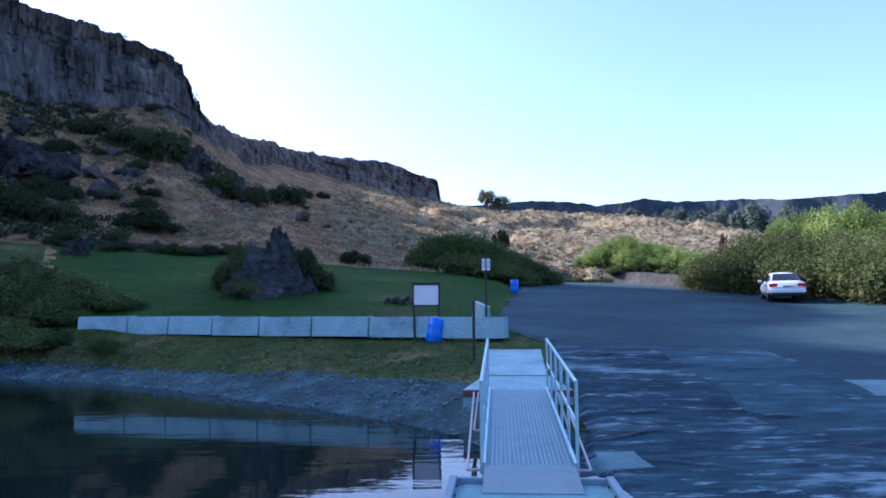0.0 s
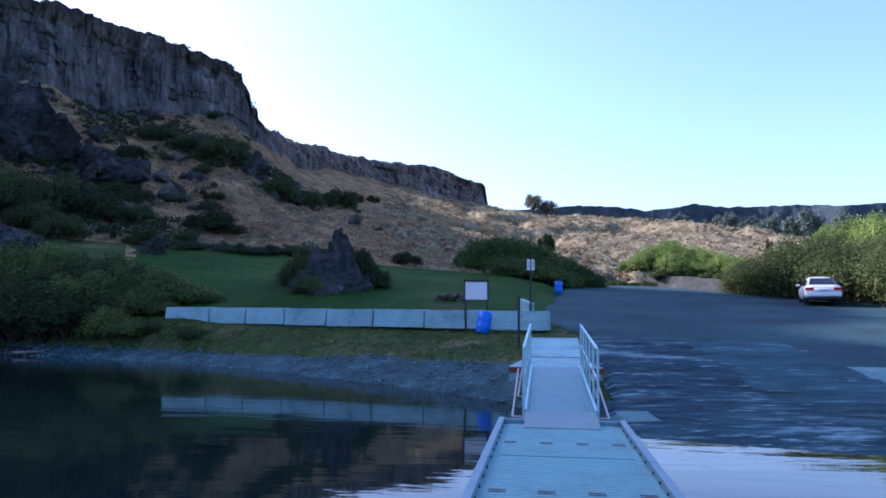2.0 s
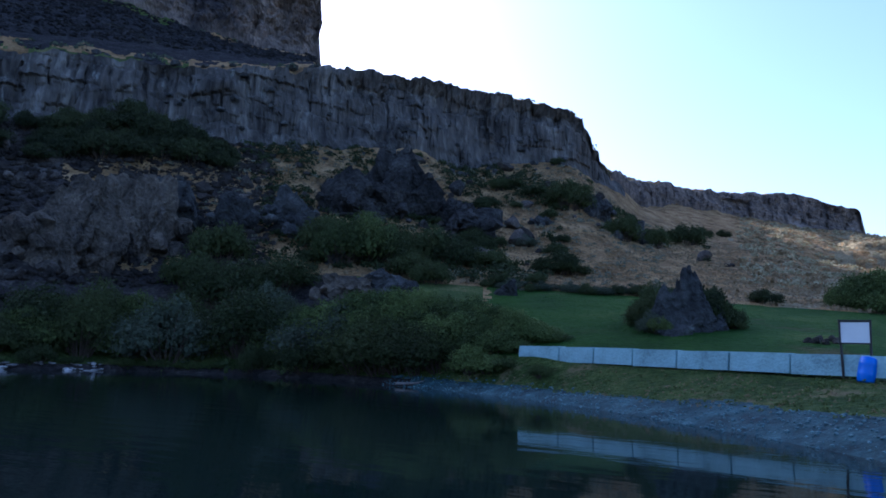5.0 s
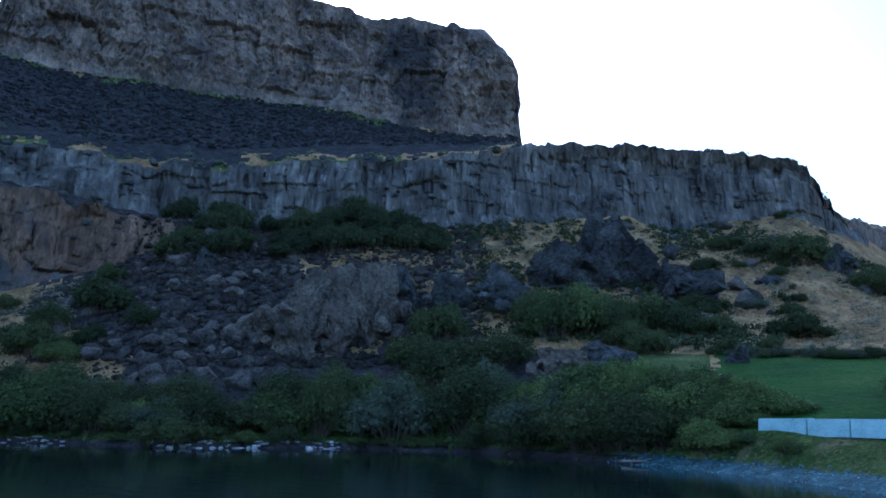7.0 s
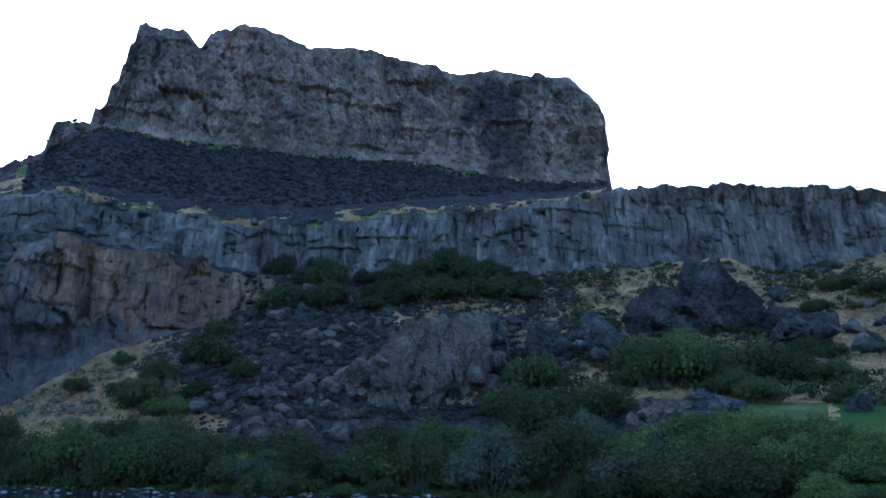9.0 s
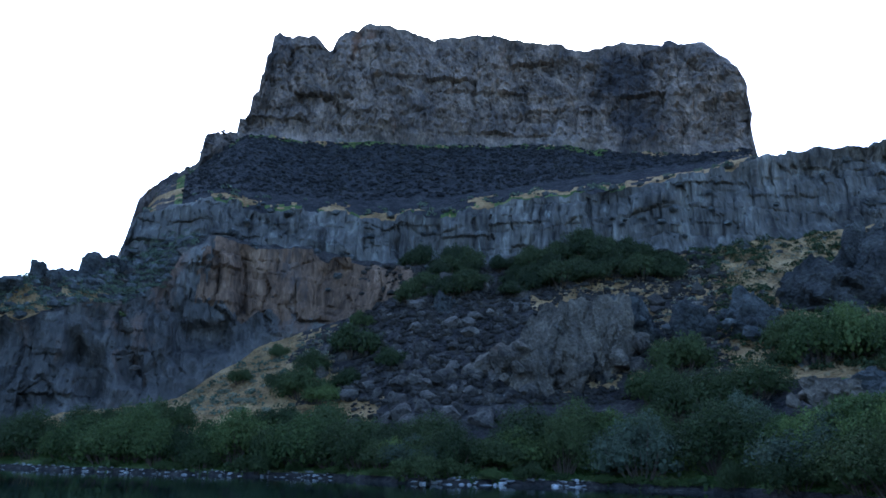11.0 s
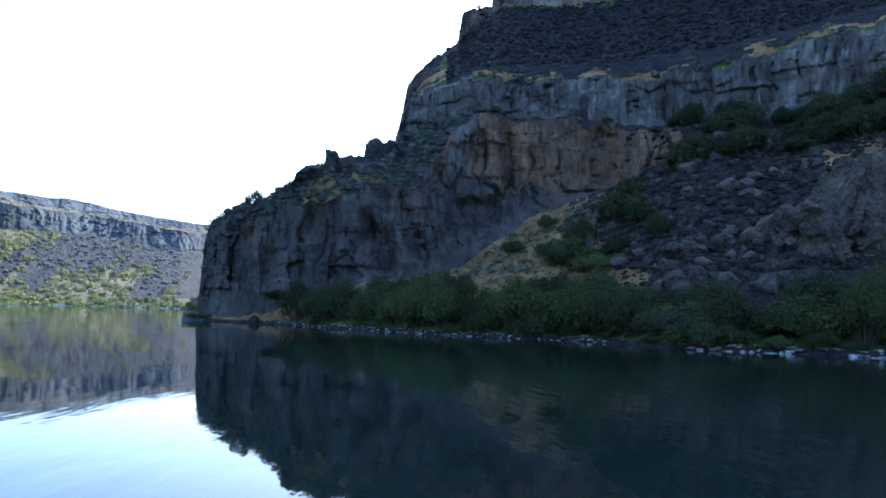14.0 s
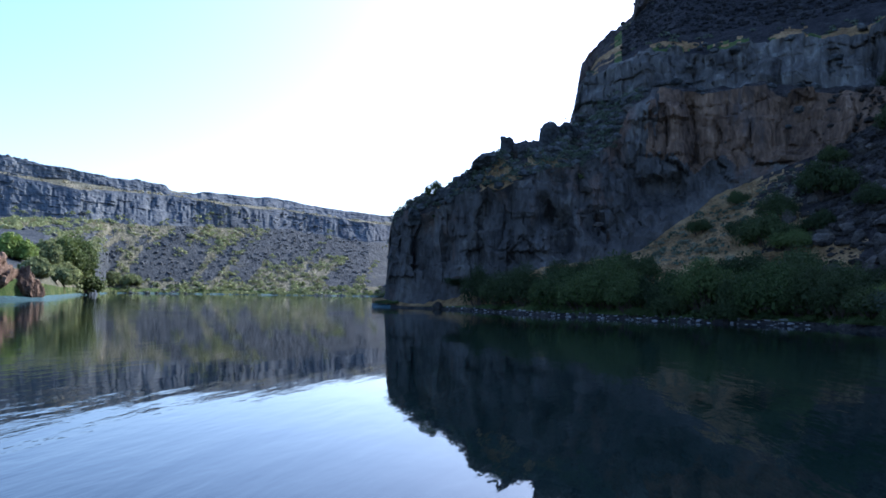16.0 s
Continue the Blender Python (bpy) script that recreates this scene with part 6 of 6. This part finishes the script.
for i in range(30):
    th = PLACE.uniform(71, 78) if i % 3 else PLACE.uniform(78, 90)
    s = PLACE.uniform(0.3, 0.65)
    plant(PLACE.choice(("sage", "sage", "scrub")), th, PLACE.uniform(64, 80), s, s * 1.4)


def brush_stuff(name, n, th, r, size, per, leaf, mat, label, on=lambda a, q: True, seed=1, tall=0.7, sink=0.0, far=None):
    """Low brush or tufts over a stretch of slope, as one mesh of small leaves."""
    rg = np.random.default_rng(seed)
    a, q = rg.uniform(*th, n), np.sqrt(rg.uniform(r[0] ** 2, r[1] ** 2, n))
    keep = np.broadcast_to(on(a, q), a.shape)
    a, q = a[keep], q[keep]
    base = np.stack([-np.sin(np.radians(a)) * q, np.cos(np.radians(a)) * q, land(a, q, far) - sink], 1)
    s = size[0] + (size[1] - size[0]) * rg.random(len(a)) ** 2
    i = np.repeat(np.arange(len(a)), per)
    d = rg.normal(size=(len(i), 3))
    d /= np.linalg.norm(d, axis=1, keepdims=True)
    d[:, 2] = np.abs(d[:, 2])
    p = base[i] + d * (s[i] * rg.uniform(0.6, 1.05, len(i)))[:, None] * np.array([1, 1, tall])
    nrm = d + 0.6 * rg.normal(size=d.shape)
    nrm /= np.linalg.norm(nrm, axis=1, keepdims=True)
    w = leaf * (0.5 + s[i] / size[1]) * rg.uniform(0.7, 1.4, len(i))
    v, f = quads(p, nrm, w, w * 1.3, rg)
    ob = mesh_object(name, v, f, [mat])
    tagged(ob, label, "brush", kind="stuff")


brush_stuff("hill_brush", 5200, (-30, 7), (66, 300), (0.3, 1.0), 30, 0.19, LEAF_HILL, "pale sagebrush covering the sunlit hill", on=lambda a, q: (q < along(RIM0, a)[0] + np.where(a < -1.8, 40, -2)) & (q > along(LAWNEND, a)[0] + 2), seed=11)
brush_stuff("slope_brush", 1500, (12, 92), (54, 112), (0.3, 0.8), 36, 0.13, LEAF_SAGE, "grey-green low brush on the dry slope", on=lambda a, q: (q < np.where(a > 63, along(FOOT, a)[0] - 1.5, along(CLIFF0, a)[0] - 1)) & (q > along(LAWNEND, a)[0] + 1) & ((a < 54) | (a > 73)), seed=12)
brush_stuff("slope_scrub", 2400, (9, 46), (54, 104), (0.35, 1.1), 60, 0.15, LEAF_DARK, "dark low scrub scattered over the dry slope", on=lambda a, q: (q < along(CLIFF0, a)[0]) & (q > along(LAWNEND, a)[0] + 1) & ~((a < 20) & (q < 80)) & (fbm(a * 0.35, q * 0.12, seed=91) > np.interp(a, [9, 19, 25, 40, 46], [0.5, 0.42, -0.2, -0.15, 0.1])), seed=23, tall=0.85)
brush_stuff("bluff_slope_brush", 210, (72, 94), (60, 86), (0.3, 0.85), 26, 0.17, LEAF_GREY, "grey sage clumps on the grass slope beside the bluff", on=lambda a, q: (q < along(FOOT, a)[0] - 1) & (q > along(LAWNEND, a)[0]), seed=24)
brush_stuff("slope_tufts", 15000, (-4, 88), (52, 112), (0.15, 0.42), 7, 0.15, LEAF_STRAW, "straw-coloured dry grass tufts on the slope", on=lambda a, q: (q < np.where(a > 63, along(FOOT, a)[0] - 1.5, along(CLIFF0, a)[0] - 2)) & (q > along(LAWNEND, a)[0]) & ((a < 56) | (a > 73)), seed=13)
brush_stuff("bench_brush", 900, (16, 90), (90, 140), (0.3, 1.0), 26, 0.2, LEAF_GREY, "low dry brush along the cliff ledges", on=lambda a, q: (np.abs(q - along(CLIFF1, a)[0] - 2.5) < 2.5) | (np.abs(q - along(RIM0, a)[0] + 1.5) < 1.5), seed=14)
brush_stuff("bluff_top_brush", 2600, (84.5, 104), (76, 96), (0.25, 0.85), 40, 0.11, LEAF_GREY, "grey-green sage and scrub on top of the bluff", on=lambda a, q: (q > along(BENCH, a)[0] + 0.2) & (q < along(CLIFF0, a)[0] + 1), seed=31)
brush_stuff("rim_brush", 700, (16, 104), (78, 145), (0.2, 0.7), 14, 0.24, LEAF_DARK, "small shrubs along the cliff rims", on=lambda a, q: (np.abs(q - along(RIM1, a)[0] - 0.5) < 1.2) | (np.abs(q - along(BENCH, a)[0] - 1) < 1.5), seed=15, sink=0.9)
brush_stuff("bank_tufts", 2600, (-4, 34), (18, 36), (0.05, 0.16), 9, 0.045, LEAF_MID, "ragged grass and weeds on the bank", on=lambda a, q: (q > along(SHORE, a)[0] + along(BEACH, a)[0] - 0.2) & (q < along(TERRACE, a)[0] - 0.6), seed=16, tall=1.0)
brush_stuff("bank_straw", 2600, (-4, 34), (18, 36), (0.03, 0.09), 9, 0.03, LEAF_STRAW, "dry straw-coloured grass on the bank", on=lambda a, q: (q > along(SHORE, a)[0] + along(BEACH, a)[0] - 0.2) & (q < along(TERRACE, a)[0] - 0.6) & (fbm(a * 0.6, q * 0.7, seed=95) > 0.05), seed=17, tall=1.0)
brush_stuff("reeds", 900, (34, 92), (34, 70), (0.3, 0.9), 14, 0.18, LEAF_MID, "green waterside weeds", on=lambda a, q: np.abs(q - along(SHORE, a)[0] - 0.9) < 0.9, seed=18, tall=1.2)
brush_stuff("far_brush", 6400, (101, 132), (190, 440), (0.6, 2.4), 26, 0.5, LEAF_FAR, "green brush in slanting bands over the far scree", on=lambda a, q: (far_stripe(a, q) > 0.12) & (q < far_line(FOOT, a) + 3) & (q > far_line(SHORE, a)), seed=19, far=True)
brush_stuff("far_shore_brush", 1700, (102, 128), (170, 375), (0.8, 2.2), 22, 0.7, LEAF_FAR, "bright green brush along the far shore", on=lambda a, q: np.abs(q - far_line(SHORE, a) - 9) < 8, seed=20, far=True)

brush_stuff("hill_grass", 5600, (-30, 7), (66, 300), (0.3, 0.8), 22, 0.22, LEAF_STRAW, "golden dry grass clumps on the sunlit hill", on=lambda a, q: (q < along(RIM0, a)[0] + np.where(a < -1.8, 40, -1)) & (q > along(LAWNEND, a)[0] + 2), seed=22)

brush_stuff("far_tufts", 2200, (101, 132), (200, 450), (0.6, 1.8), 12, 0.6, LEAF_HILL, "straw-coloured grass on the far slope and its ledges", on=lambda a, q: ((q < far_line(FOOT, a)) & (q > far_line(SHORE, a) + 8) & (far_stripe(a, q) > 0.2)) | (np.abs(q - far_line(BENCH, a) - 6) < 4), seed=29, far=True)


# trees
def tree(th, r, rx, rz, lift, trunk, mat, seed, label, leaves=2600, leaf=0.25):
    t = shrub("tree", rx, rx * 0.9, rz, mat, seed, leaves, leaf, 10, label, "tree", lift, trunk)
    t.matrix_world = at(th, r, -0.1, seed * 40)
    return t


tree(-4.9, 246, 4.2, 6.4, 1.4, 0.35, LEAF_SAGE, 51, "lone grey-green tree on the hill's skyline", 2200, 0.3)
tree(-6.0, 246, 3.8, 5.4, 1.2, 0.3, LEAF_SAGE, 52, "lone grey-green tree on the hill's skyline", 1800, 0.3)
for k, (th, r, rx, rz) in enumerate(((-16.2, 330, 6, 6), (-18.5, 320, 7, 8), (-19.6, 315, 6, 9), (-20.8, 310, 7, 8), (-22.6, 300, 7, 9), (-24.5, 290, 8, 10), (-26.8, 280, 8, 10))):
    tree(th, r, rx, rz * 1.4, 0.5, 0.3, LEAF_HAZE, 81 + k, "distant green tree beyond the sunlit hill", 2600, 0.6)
tree(-5.9, 76, 1.0, 2.2, 0.0, 0.1, LEAF_DARK, 53, "small dark juniper on the slope", 2600, 0.11)
tree(100.7, 85.4, 1.4, 2.3, 0.1, 0.06, LEAF_MID, 54, "thin scraggly bush on the bluff's skyline", 2400, 0.075)
for k, (th, r, rx, rz, lf) in enumerate(((126.3, 192, 5.0, 5.5, LEAF_MID), (127.2, 178, 6.2, 9.0, LEAF_MID), (127.9, 160, 5.0, 7.0, LEAF_MID), (128.6, 146, 3.6, 4.6, LEAF_FAR), (127.6, 150, 3.4, 4.0, LEAF_FAR), (129.3, 122, 2.4, 2.8, LEAF_FAR), (130.9, 140, 3.6, 4.2, LEAF_LIME), (124.6, 296, 5.0, 5.0, LEAF_FAR), (123.2, 300, 5.0, 4.5, LEAF_FAR), (128.2, 138, 2.6, 2.6, LEAF_FAR), (126.9, 186, 3.6, 3.4, LEAF_FAR))):
    b = shrub("tree", rx, rx * 0.9, rz, lf, 60 + k, 5200, 0.34, 24, "leafy green bank tree on the far shore", "tree", 0.0, 0.25)
    b.matrix_world = at(th, r, -0.2, k * 50)
crag("outcrop", -22.0, 78, (0.8, 0.7, 4.0), 75, ROCK_TAN, "dark brown block of rock standing above the lot bushes", 20, sub=4, cuts=10)
crag("outcrop", 131.8, 110, (6.5, 4, 4.0), 71, ROCK_TAN, "layered brown rock bank on the near far shore", 35, sub=5)
crag("outcrop", 129.8, 113, (3.8, 3, 3.0), 72, ROCK_TAN, "layered brown rock bank on the near far shore", 60, sub=5)
crag("outcrop", 126.0, 196, (3.4, 3, 5.4), 73, ROCK_HAZED, "dark rock point at the far shore", 30, sub=4)
for k, th in enumerate((103.6, 104.2, 104.8)):
    plant("low", th, 87.5 + k * 0.6, 0.55, 0.5, 0.1, "small bright shrub at the foot of the bluff")

# driftwood
log = bmesh.new()
rod(log, (-1.1, 0, 0.1), (0.5, 0.1, 0.16), 0.09, 8, 0.06)
rod(log, (0.1, 0.06, 0.14), (0.9, -0.3, 0.35), 0.04, 6, 0.02)
lo = empty("driftwood", at(31.5, 34.2, 0, 20, (0.7, 0.7, 0.7)), "bleached driftwood log at the water's edge", "log")
part("log", log, plain("bleached_wood", (0.22, 0.2, 0.18), 0.9, 0, 0.25), lo)
